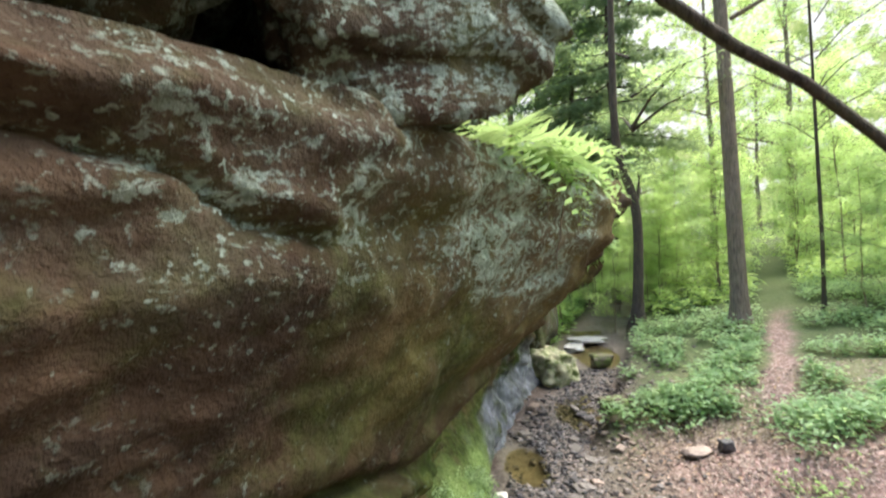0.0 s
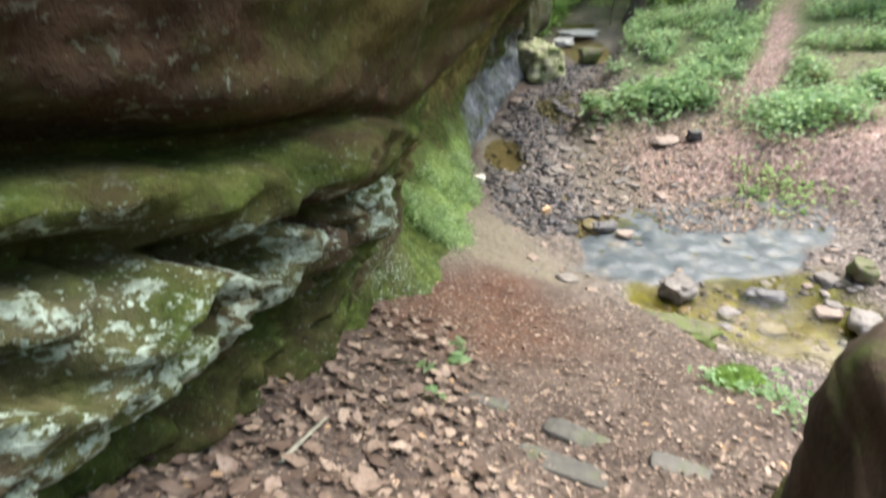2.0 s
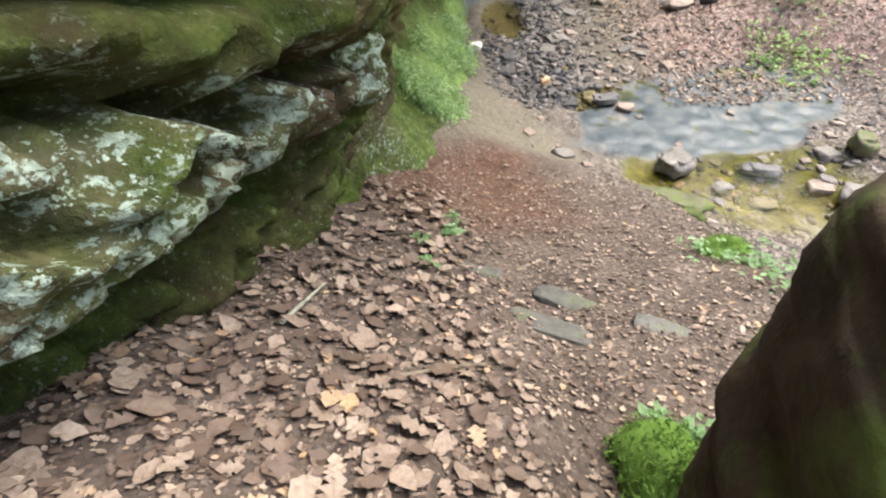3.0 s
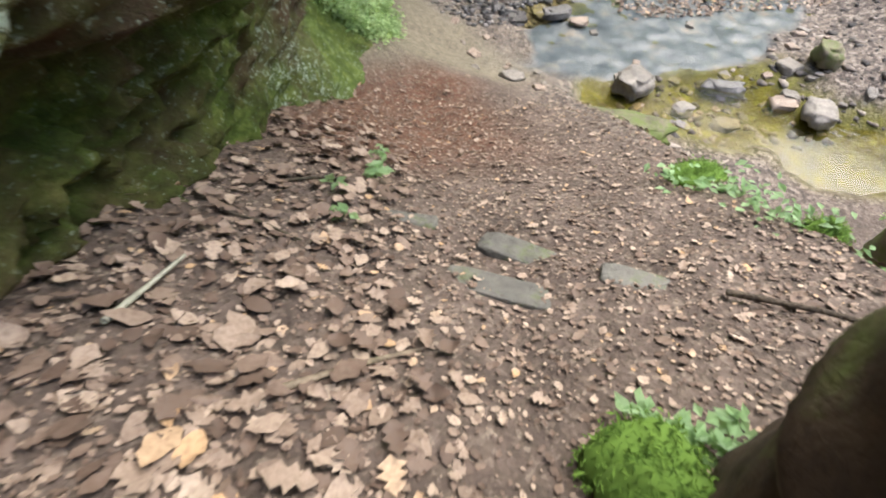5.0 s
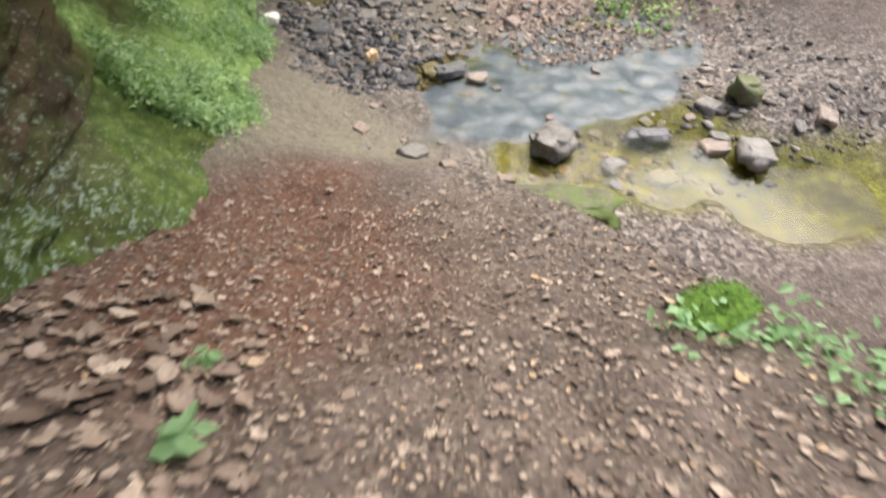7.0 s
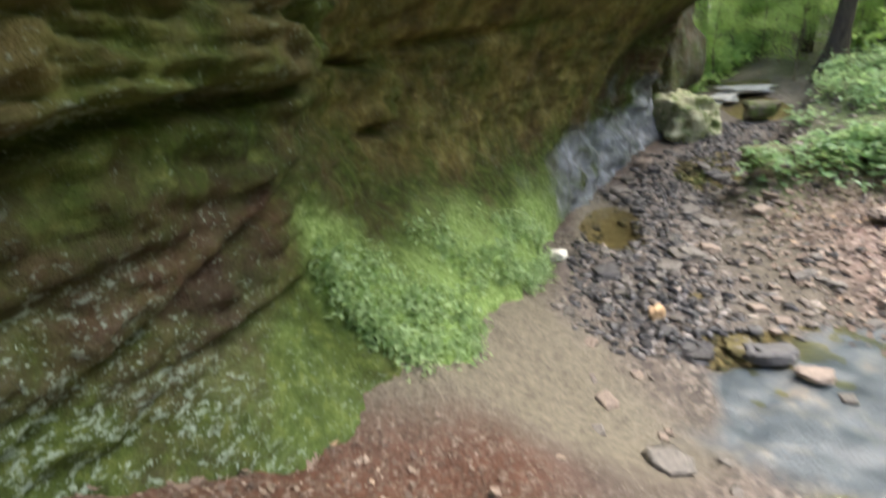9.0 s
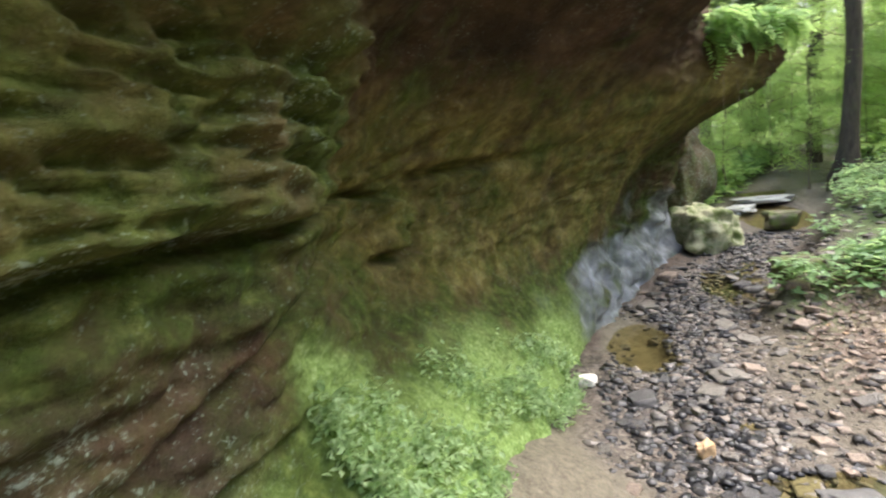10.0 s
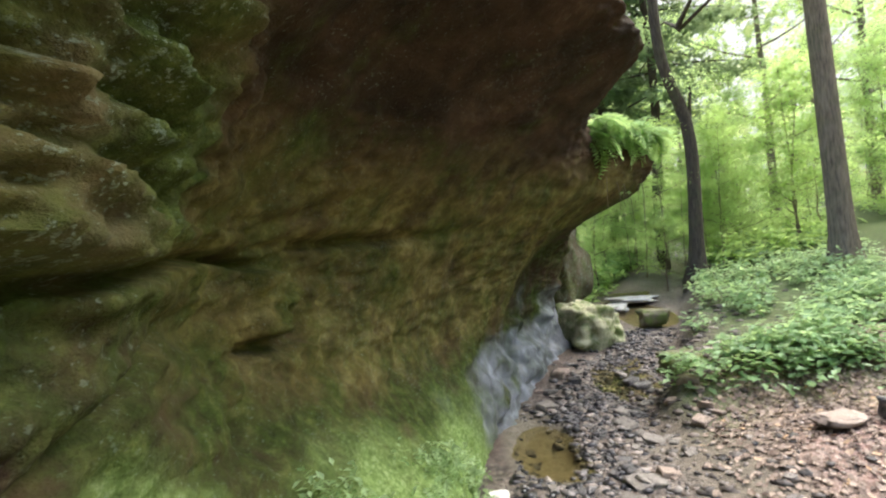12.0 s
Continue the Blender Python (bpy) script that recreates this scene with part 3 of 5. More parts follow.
    attribute(me, "moss", np.clip(smooth(0.95, 0.25, over + 0.35 * fbm(q * 1.3, 3, 8)) * np.maximum(smooth(4.9, 5.4, y) * smooth(10.3, 9.2, y), 0.25 * smooth(0.42, 0.2, np.abs(y - 4.55))), 0, 1))
    # ochre stone; light on the brow, ledges and recess is also put into it
    attribute(me, "ochre", np.clip(0.95 * smooth(5.2, 6.2, y) * smooth(12.8, 11.6, y) * smooth(0.9, 1.5, over) * smooth(3.6, 2.7, z - 0.12 * (y - 7) + 0.2 * fbm(q, 2, 66)) + 0.5 * smooth(3.1, 3.6, y) * smooth(6.0, 5.2, y) * smooth(2.35, 2.6, z) * smooth(3.7, 3.3, z) + 0.55 * smooth(1.3, 2.0, y) * smooth(3.8, 3.0, y) * smooth(3.5, 3.9, z + 0.15 * fbm(q * 1.5, 2, 67)), 0, 1))
    streak = fbm(q * np.array([1.0, 1.6, 1.0]), 3, 12)
    upper = smooth(4.0, 4.35, z + 0.2 * streak) * smooth(3.4, 2.4, y)
    under = smooth(0.0, -0.15, z - seam.ravel()) * smooth(3.1, 2.4, y + 0.4 * streak)
    attribute(me, "lichen", np.clip(1.15 * upper * smooth(0.85, 1.25, y) * (0.9 + 0.6 * streak) + 0.10 * upper + under * smooth(-0.05, 0.03, ridge) * (0.95 + 0.8 * streak) * smooth(-0.08, 0.02, z - arch.ravel()) * smooth(0.05, -0.02, z - shelf_lip.ravel()) + 0.08 * smooth(3.6, 2.4, y) + 0.10 * smooth(-0.1, 0.5, streak) + 0.9 * np.exp(-((z - seam2.ravel() - 0.05) / 0.06) ** 2) * smooth(3.5, 3.9, y) * smooth(5.2, 4.6, y) * (0.6 + streak) + 0.16 * (1 + streak) * smooth(2.5, 2.7, z) * smooth(3.8, 3.4, z) * smooth(3.0, 3.4, y) * smooth(5.8, 5.0, y) + 0.28 * (1 + streak) * smooth(2.3, 1.9, z) * smooth(3.0, 3.4, y) * smooth(5.0, 4.4, y) + 0.15 * smooth(0.55, 0.2, over) * smooth(0.6, 0.25, np.abs(y - 3.75)), 0, 1))
    attribute(me, "wet", np.clip(smooth(1.0, 0.3, over + 0.6 * fbm(q * 2.2, 4, 14) - 0.22 * smooth(9.5, 11.5, y)) * smooth(9.2, 10.8, y + 0.5 * fbm(q * 2, 3, 15)), 0, 1))
    tagged(new("rock_wall", me), "overhanging brown sandstone wall with lichen, moss and hollows", "rock wall", kind="structure")
    # the shelf on top, running back into the hill
    n = 40
    back = np.linspace(0, 1, n) ** 1.5 * 14
    Xs = X[:, -1:] - back[None]
    Ys = Y[:, -1:] + 0 * Xs
    ps = np.stack([Xs, Ys, 0 * Xs], -1)
    Zs = Z[:, -1:] + 0.02 * back + 0.35 * smooth(0.2, 3.0, back)[None] * (1 + fbm(ps * 0.6, 3, 60)) + 0.05 * fbm(ps * 3, 3, 61) * smooth(0, 0.3, back)[None] + 0.25 * np.clip(back - 3, 0, 20)[None]
    me = mesh("rock_shelf", np.stack([Xs, Ys, Zs], -1).reshape(-1, 3), grid_faces(len(ys), n), SOIL)
    attribute(me, "green", np.full(Xs.size, 0.35))
    attribute(me, "litter", np.full(Xs.size, 0.3))
    tagged(new("rock_shelf", me), "soil-covered top of the sandstone wall", "rock shelf", kind="structure")


build_wall()

# ---- generators for rocks, trees and plants ----
RNG = np.random.default_rng(7)


def ball(n, m):
    """Unit directions on a closed ball and its quad faces (poles are thin quads)."""
    th = np.linspace(0, math.pi, n)
    ph = np.linspace(0, 2 * math.pi, m, endpoint=False)
    T, P = np.meshgrid(th, ph, indexing="ij")
    d = np.stack([np.sin(T) * np.cos(P), np.sin(T) * np.sin(P), np.cos(T)], -1).reshape(-1, 3)
    i, j = np.meshgrid(np.arange(n - 1), np.arange(m), indexing="ij")
    a, b = i * m + j, i * m + (j + 1) % m
    f = np.stack([a, a + m, b + m, b], -1).reshape(-1, 4)
    return d, f


def rock_mesh(name, size, seed, mat, n=28, m=44, square=0.6, rough=0.16, flat=0.0):
    """A weathered stone: a squared ball with worn facets; its base at z = 0."""
    d, f = ball(n, m)
    q = np.sign(d) * np.abs(d) ** square
    q = q / np.abs(q).max()
    fine = 0.045 * fbm(d * np.array([5.0, 5.0, 9.0]) + seed, 3, seed + 3) + 0.03 * np.tanh(3 * vnoise(d * np.array([1.5, 1.5, 11.0]) + seed, seed + 5)) if n > 45 else 0.0
    r = 1 + fine + rough * fbm(d * 1.6 + seed, 4, seed) + 0.35 * rough * vnoise(d * np.array([3.0, 3.0, 6.0]) + seed, seed + 9)
    v = q * r[:, None] * np.array(size) / 2
    if flat:
        v[:, 2] = np.clip(v[:, 2], -size[2] / 2, size[2] / 2 * (1 - flat) + 0.04 * size[2] * vnoise(d * 3, seed))
    v[:, 2] += size[2] / 2
    return mesh(name, v, f, mat)


def tube(points, radii, sides=8):
    """A tapered tube along points."""
    p, r = np.asarray(points, float), np.asarray(radii, float)
    t = np.gradient(p, axis=0)
    t /= np.linalg.norm(t, axis=1)[:, None] + 1e-9
    ref = np.where(np.abs(t[:, 2:3]) > 0.9, np.array([[1.0, 0, 0]]), np.array([[0, 0, 1.0]]))
    u = np.cross(t, ref)
    u /= np.linalg.norm(u, axis=1)[:, None]
    w = np.cross(t, u)
    a = np.linspace(0, 2 * math.pi, sides, endpoint=False)
    ring = np.cos(a)[None, :, None] * u[:, None] + np.sin(a)[None, :, None] * w[:, None]
    v = (p[:, None] + ring * r[:, None, None]).reshape(-1, 3)
    i, j = np.meshgrid(np.arange(len(p) - 1), np.arange(sides), indexing="ij")
    k = (j + 1) % sides
    f = np.stack([i * sides + j, i * sides + k, (i + 1) * sides + k, (i + 1) * sides + j], -1).reshape(-1, 4)
    return v, f


def joined(pieces):
    vs, fs, base = [], [], 0
    for v, f in pieces:
        vs.append(v), fs.append(f + base)
        base += len(v)
    return np.concatenate(vs), np.concatenate(fs)


def leaves(at, size, rng, tilt=0.6, wide=0.5, spread=0.35):
    """A diamond leaf, folded along its rib, at each of the places."""
    n = len(at)
    s = size * (1 + spread * rng.uniform(-1, 1, n))[:, None]
    a = rng.uniform(0, 2 * math.pi, n)
    out = np.stack([np.cos(a), np.sin(a), rng.normal(0, tilt * 0.6, n) - 0.15], -1)
    out /= np.linalg.norm(out, axis=1)[:, None]
    side = np.cross(out, np.array([0, 0, 1.0])) + rng.normal(0, tilt * 0.35, (n, 3))
    side /= np.linalg.norm(side, axis=1)[:, None]
    up = np.cross(side, out)
    mid = at + out * s * 0.45
    lift = up * s * 0.10
    v = np.stack([at, mid + side * s * wide * 0.5 + lift, at + out * s, mid - side * s * wide * 0.5 + lift], 1).reshape(-1, 3)
    return v, np.arange(4 * n).reshape(n, 4)


def clumps(centres, radius, each, rng, flat=0.45):
    c = np.repeat(np.asarray(centres), each, 0)
    d = rng.normal(0, 1, (len(c), 3))
    d *= (rng.uniform(0, 1, len(c)) ** 0.45 / np.linalg.norm(d, axis=1))[:, None]
    d[:, 2] *= flat
    return c + d * radius


def tree_meshes(tall, girth, first, reach, count, each, leaf, rng, leaf_mat, bark, bend=0.25, flat=0.35, droop=0.0):
    """Trunk (with its limbs) and crown of one tree, standing at the origin."""
    zs = np.linspace(-0.3, tall, 16)
    wob = np.cumsum(rng.normal(0, bend * 0.12, (16, 2)), 0)
    wob -= wob[0]
    path = np.column_stack([wob, zs])
    rad = girth / 2 * (1 - 0.8 * np.clip(zs / tall, 0, 1)) * (1 + 0.9 * np.exp(-np.clip(zs + 0.3, 0, None) / 0.28))
    pieces, ends = [tube(path, rad, 12)], []
    for k in range(count):
        h = first + (tall - first) * (k + rng.uniform(0, 1)) / count
        a = k * 2.4 + rng.uniform(-0.4, 0.4)
        start = np.array([np.interp(h, zs, path[:, 0]), np.interp(h, zs, path[:, 1]), h])
        length = reach * (1 - 0.65 * (h - first) / (tall - first + 0.01)) * rng.uniform(0.75, 1.15)
        t = np.linspace(0, 1, 6)
        d = np.array([math.cos(a), math.sin(a), 0])
        limb = start + d * (t * length)[:, None]
        limb[:, 2] += length * (0.35 * t - droop * t ** 2) + rng.normal(0, 0.04 * length, 6) * t
        pieces.append(tube(limb, np.interp(h, zs, rad) * 0.45 * (1 - 0.85 * t) + 0.006, 5))
        for q in (0.45, 0.7, 0.95):
            ends.append(limb[0] + (limb[-1] - limb[0]) * q + np.array([0, 0, 0.05 * length]) + rng.normal(0, 0.14 * length, 3) * np.array([1, 1, 0.4]))
    at = clumps(ends, reach * 0.36, each, rng, flat)
    v, f = joined(pieces)
    cv, cf = leaves(at, leaf, rng)
    return mesh("trunk", v, f, bark), mesh("crown", cv, cf, leaf_mat, False)


def conifer_meshes(tall, girth, rng):
    """Named parts of a hemlock: trunk, single boughs, crown of needles."""
    zs = np.linspace(-0.3, tall, 12)
    path = np.column_stack([0.05 * np.sin(zs), 0.05 * np.cos(zs * 0.7), zs])
    parts = [("trunk", mesh("trunk", *tube(path, girth / 2 * (1 - 0.9 * np.clip(zs / tall, 0, 1)), 10), BARK_DARK))]
    at = []
    for k in range(46):
        h = 4.4 + (tall - 4.6) * (k + rng.uniform(0, 1)) / 46
        a = k * 2.4
        length = 0.42 * (tall - h) ** 0.85 * rng.uniform(0.7, 1.2) + 0.4
        t = np.linspace(0, 1, 5)
        d = np.array([math.cos(a), math.sin(a), 0])
        limb = np.array([0, 0, h]) + d * (t * length)[:, None]
        limb[:, 2] -= 0.25 * length * t ** 1.5
        parts.append(("bough", mesh("bough", *tube(limb, 0.03 * (1 - 0.8 * t), 4), BARK_DARK)))
        n = int(120 * length) + 30
        q = rng.uniform(0.15, 1, n)
        side = np.array([-d[1], d[0], 0])
        p = limb[0] + (limb[-1] - limb[0]) * q[:, None] + side * (rng.normal(0, 0.17 * length, n) * (1.1 - q * 0.6))[:, None]
        p[:, 2] -= rng.uniform(0, 0.22, n)
        at.append(p)
    parts.append(("crown", mesh("crown", *leaves(np.concatenate(at), 0.24, rng, 0.5, 0.34), LEAF_DARK, False)))
    return parts


def place(x, y, turn=0.0, size=1.0, sink=0.0, rx=0.0, ry=0.0):
    z = float(height(np.array([x]), np.array([y]))[0]) - sink
    return pose(x, y, z, rx, ry, turn) @ Matrix.Diagonal((size, size, size, 1))


def stand(name, label, category, parts, m, group=""):
    ob = thing(name, label, category, group)
    ob.matrix_basis = m
    for pname, me in parts:
        part(pname, me, ob)
    return ob


def again(ob, m):
    """A copy at m, with m's own scale."""
    c = copy_thing(ob, Matrix.Identity(4))
    c.matrix_basis = m
    return c


# ---- rocks ----


def wall_rock(name, me, label, m, lichen=0.45, moss_film=0.4):
    for key, value in (("lichen", lichen), ("moss_film", moss_film)):
        attribute(me, key, np.full(len(me.vertices), value))
    ob = new(name, me)
    ob.matrix_basis = m
    return tagged(ob, label, "rock")


wall_rock("boulder", rock_mesh("boulder", (1.0, 0.95, 1.9), 3, ROCK, 70, 100, 0.42, 0.15), "dark overhanging sandstone block resting on the ledge", pose(-0.16, 1.98, 4.80, 0, -10, 26), 0.8, 0.2)
wall_rock("boulder", rock_mesh("boulder", (1.6, 1.5, 2.2), 8, ROCK, 50, 70, 0.6, 0.2), "brown sandstone block with lichen on the upper ledge", pose(-1.55, 0.75, 4.78, 0, 6, 20))
wall_rock("boulder", rock_mesh("boulder", (1.5, 1.6, 2.4), 15, ROCK, 50, 70, 0.6, 0.22), "shadowed sandstone block set back above the ledge", pose(-0.35, 3.15, 4.85, 0, 0, 12))
wall_rock("boulder", rock_mesh("boulder", (3.0, 4.5, 2.6), 19, ROCK, 50, 70, 0.6, 0.2), "mossy sandstone block high on the wall", pose(-2.25, 0.3, 4.62, 0, 0, 10), 0.9, 0.3)
wall_rock("boulder", rock_mesh("boulder", (1.5, 1.5, 1.8), 52, ROCK, 60, 90, 0.45, 0.14), "lichen-spotted sandstone block over a dark crack", pose(-1.12, 1.48, 4.80, 0, -8, 30), 0.7, 0.2)
wall_rock("boulder", rock_mesh("boulder", (2.2, 2.4, 2.6), 55, ROCK, 50, 70, 0.5, 0.16), "shaded sandstone block at the back of the ledge", pose(-1.7, 2.9, 4.6, 0, 0, 15), 0.4, 0.3)
# stone colour darkened to hold the shade on the path boulder, plus moss
SHADE_TONED = stone_material("shade_toned_rock", (0.030, 0.019, 0.011), (0.055, 0.036, 0.020), 0.30, 0.85)


def path_boulder():
    """A squat boulder that overhangs its foot, with a parting across its side."""
    zs = np.concatenate([np.linspace(1.3, 3.5, 70), np.linspace(3.5, 3.72, 22)])
    ph = np.linspace(0, 2 * math.pi, 150, endpoint=False)
    Zb, P = np.meshgrid(zs, ph, indexing="ij")
    girth = np.interp(Zb, (1.3, 2.1, 2.6, 2.95, 3.2, 3.4, 3.53, 3.6, 3.66, 3.7, 3.72), (0.84, 0.85, 0.87, 0.88, 0.905, 0.94, 0.955, 0.93, 0.84, 0.66, 0.02))
    cx, cy = np.cos(P), np.sin(P)
    r = (np.abs(cx) ** 2.8 + np.abs(cy) ** 2.8) ** (-1 / 2.8) * girth
    q = np.stack([cx, cy, Zb], -1)
    r = r * (1 + 0.06 * fbm(q * 1.7, 3, 23) + (0.028 * fbm(q * np.array([4.0, 4.0, 6.0]), 4, 24) + 0.02 * np.tanh(3 * vnoise(q * np.array([2.5, 2.5, 9.0]), 27))) * smooth(3.72, 3.6, Zb))
    parting = 3.16 + 0.16 * cx - 0.10 * cy + 0.03 * fbm(q * 3, 2, 25)
    r = r - (0.05 * np.exp(-((Zb - parting) / 0.022) ** 2) + 0.03 * smooth(0.03, -0.03, Zb - parting)) * smooth(3.6, 3.5, Zb)
    v = np.stack([1.17 + 0.76 * r * cx, 0.14 + 0.80 * r * cy, Zb - 0.05 + 0.02 * fbm(q * 4, 2, 26)], -1).reshape(-1, 3)
    n, m = len(zs), len(ph)
    k, l = np.meshgrid(np.arange(n - 1), np.arange(m), indexing="ij")
    w = (l + 1) % m
    f = np.stack([k * m + l, k * m + w, (k + 1) * m + w, (k + 1) * m + l], -1).reshape(-1, 4)
    tagged(new("boulder", mesh("boulder", v, f, SHADE_TONED)), "boulder toned dark for shade, with a mossy side, beside the path", "rock")


path_boulder()
wall_rock("boulder", rock_mesh("boulder", (0.7, 0.6, 0.95), 29, MOSSY, 40, 60, 0.7, 0.2), "small dark rock below the path", pose(3.65, 1.95, 0.45, 0, 0, 0))
wall_rock("boulder", rock_mesh("boulder", (2.4, 3.2, 3.4), 33, ROCK, 60, 80, 0.6, 0.2), "grey weathered rock face farther up the stream", pose(2.55, 16.6, 0.3, 0, -4, -20))
wall_rock("boulder", rock_mesh("boulder", (3.5, 6.0, 3.6), 37, ROCK, 50, 70, 0.6, 0.2), "grey rock outcrop beyond the overhang", pose(1.9, 19.5, 0.4, 0, 0, -20))
# sunlight on this rock is put into a lighter mossy stone colour
wall_rock("boulder", rock_mesh("boulder", (1.2, 1.3, 1.15), 41, stone_material("sunlit_mossy_stone", (0.20, 0.19, 0.12), (0.34, 0.33, 0.22), 0.5), 46, 60, 0.85, 0.3), "mossy yellow-green rock by the stream", pose(3.35, 14.6, 0.2, 0, 0, 15))

# ---- water ----


def build_water():
    xs, ys = np.arange(0.5, 7.0, 0.06), np.arange(3.2, 19.0, 0.06)
    X, Y = np.meshgrid(xs, ys, indexing="ij")
    level = np.interp(Y, (3, 6, 11.8, 15.6, 19), (0.04, 0.05, 0.085, 0.68, 1.1))
    keep = height(X, Y) < level + 0.04
    f = grid_faces(len(xs), len(ys))
    f = f[keep.ravel()[f].all(1)]
    used, inv = np.unique(f, return_inverse=True)
    v = np.stack([X, Y, level], -1).reshape(-1, 3)[used]
    ob = tagged(new("water", mesh("water", v, inv.reshape(-1, 4), WATER)), "shallow clear stream water over gravel", "water", kind="structure")
    ob.visible_shadow = False


build_water()

# ---- stones of the stream ----
stone_shapes = [rock_mesh("stone", (1, 0.8, 0.5), 60 + k, mat, 9, 14, 0.42, 0.36, 0.40) for k, mat in enumerate((GREY, TAN, DARK, GREY, TAN, DARK))]


def scatter_stones():
    rng = np.random.default_rng(11)
    words = ("grey stream stone lying in wet gravel", "tan sandstone pebble on the gravel", "dark wet stone at the water's edge")
    made = 0
    while made < 295:
        y = rng.uniform(4.3, 13.0)
        x = stream_x(y) + rng.normal(0.4, 1.1)
        if y < 6.6 and rng.uniform() < 0.5:
            x = rng.uniform(3.0, 6.0)
        if x < 1.0 + 0.1 * (y - 6) or x > 7:
            continue
        if float(slab_mask(np.array(x), np.array(y))) > 0.35 and rng.uniform() < 0.85:
            continue
        dark = abs(x - stream_x(y)) < 0.8 and y > 6.5
        k = int(rng.choice((2, 5, 0, 3) if dark else (0, 1, 3, 4)))
        size = rng.uniform(0.06, 0.15) if rng.uniform() < 0.85 else rng.uniform(0.16, 0.3)
        ob = new("stone", stone_shapes[k])
        ob.matrix_basis = place(x, y, rng.uniform(0, 360), size, size * 0.15, rng.normal(0, 8), rng.normal(0, 8))
        tagged(ob, words[k % 3], "stone", "stones in the stream")
        made += 1


scatter_stones()


def pebbles(name, label, wet, seed, stops):
    rng = np.random.default_rng(seed)
    d, f = ball(4, 6)
    n = 5200 if wet else 3600
    y = rng.uniform(6.6 if wet else 4.0, 15, n)
    x = stream_x(y) + (rng.normal(0.0, 0.5, n) if wet else rng.normal(1.0, 0.9, n))
    if not wet:
        x = np.where((y < 6.6) & (rng.uniform(0, 1, n) < 0.7), rng.uniform(2.6, 7.0, n), x)
    keep = (x > 0.95 + 0.1 * np.clip(y - 7, 0, 9)) & (slab_mask(x, y) < rng.uniform(0.1, 0.9, n)) & (np.hypot((x - 1.62) / 0.42, (y - 9.9) / 1.0) > rng.uniform(0.7, 1.1, n))
    x, y = x[keep], y[keep]
    s = 0.012 + 0.07 * rng.uniform(0, 1, len(x)) ** 2.6
    z = height(x, y) + s * rng.uniform(-0.25, 0.25, len(x))
    a = rng.uniform(0, 6.28, len(x))
    dv = d[None] * (1 + 0.25 * rng.normal(0, 1, (len(x), len(d), 1)))
    dv = dv * s[:, None, None] * np.stack([rng.uniform(0.8, 1.4, len(x)), rng.uniform(0.6, 1.0, len(x)), rng.uniform(0.18, 0.5, len(x))], -1)[:, None]
    c, sn = np.cos(a)[:, None], np.sin(a)[:, None]
    v = np.stack([dv[..., 0] * c - dv[..., 1] * sn + x[:, None], dv[..., 0] * sn + dv[..., 1] * c + y[:, None], dv[..., 2] + z[:, None]], -1).reshape(-1, 3)
    ff = (f[None] + (np.arange(len(x)) * len(d))[:, None, None]).reshape(-1, 4)
    n_ = Nodes(name)
    n_.bump(n_.noise(60.0, 4.0), 0.4, 0.005)
    tagged(new(name, mesh(name, v, ff, n_.done(n_.ramp(n_.island(), stops), 0.35 if wet else 0.6))), label, "gravel", kind="stuff")


pebbles("wet_gravel", "dark wet gravel along the stream", True, 13, [(0.0, (0.018, 0.018, 0.021)), (0.5, (0.056, 0.053, 0.056)), (0.85, (0.125, 0.115, 0.112)), (1.0, (0.30, 0.26, 0.235))])
pebbles("gravel", "tan and brown gravel on the stream bank", False, 14, [(0.0, (0.048, 0.043, 0.040)), (0.45, (0.112, 0.094, 0.082)), (0.8, (0.205, 0.168, 0.142)), (1.0, (0.36, 0.31, 0.265))])


def single_stone(label, x, y, size, mat, seed, turn, lift=0.0, tilt=0.0, square=0.68):
    ob = new("stone", rock_mesh("stone", size, seed, mat, 18, 28, square, 0.34, 0.2))
    ob.matrix_basis = place(x, y, turn, 1.0, size[2] * 0.25 - lift, tilt)
    tagged(ob, label, "stone")


single_stone("reddish angular rock at the edge of the pool", 3.16, 5.12, (0.40, 0.34, 0.28), GREY, 71, 30)
single_stone("black flat stone standing in the pool", 2.72, 6.72, (0.40, 0.20, 0.13), DARK, 72, 10, 0.05)
single_stone("pale flat stone beside a black one", 2.95, 6.50, (0.26, 0.15, 0.07), TAN, 73, -10, 0.05)
single_stone("white rounded stone at the foot of the mossy wall", 0.95, 8.45, (0.20, 0.15, 0.14), stone_material("white_stone", (0.55, 0.52, 0.46), (0.66, 0.63, 0.56)), 74, 0, 0.04)
single_stone("upright pale orange stone in the gravel", 1.92, 7.26, (0.15, 0.09, 0.17), stone_material("orange_stone", (0.42, 0.27, 0.15), (0.5, 0.34, 0.2)), 75, 40, 0.03)
single_stone("flat tan slab lying on the leaf-strewn bank", 4.66, 9.25, (0.58, 0.38, 0.10), TAN, 76, 12, 0.05)
single_stone("dark rock on the undercut stream bank", 4.9, 15.2, (0.62, 0.5, 0.42), MOSSY, 77, 10, 0.1)
single_stone("dark mossy rock on the stream bank", 4.05, 11.7, (0.8, 0.45, 0.35), MOSSY, 78, 30, 0.08)
single_stone("dark stone lying in the ochre pool", 4.28, 5.02, (0.46, 0.20, 0.14), DARK, 79, -20, 0.05)
single_stone("pale flat rock in the upper stream", 5.2, 17.6, (1.3, 0.7, 0.16), PALE_ROCK, 81, 5, 0.05)
single_stone("pale flat rock in the upper stream", 4.6, 17.0, (0.9, 0.6, 0.18), PALE_ROCK, 82, 60, 0.05)
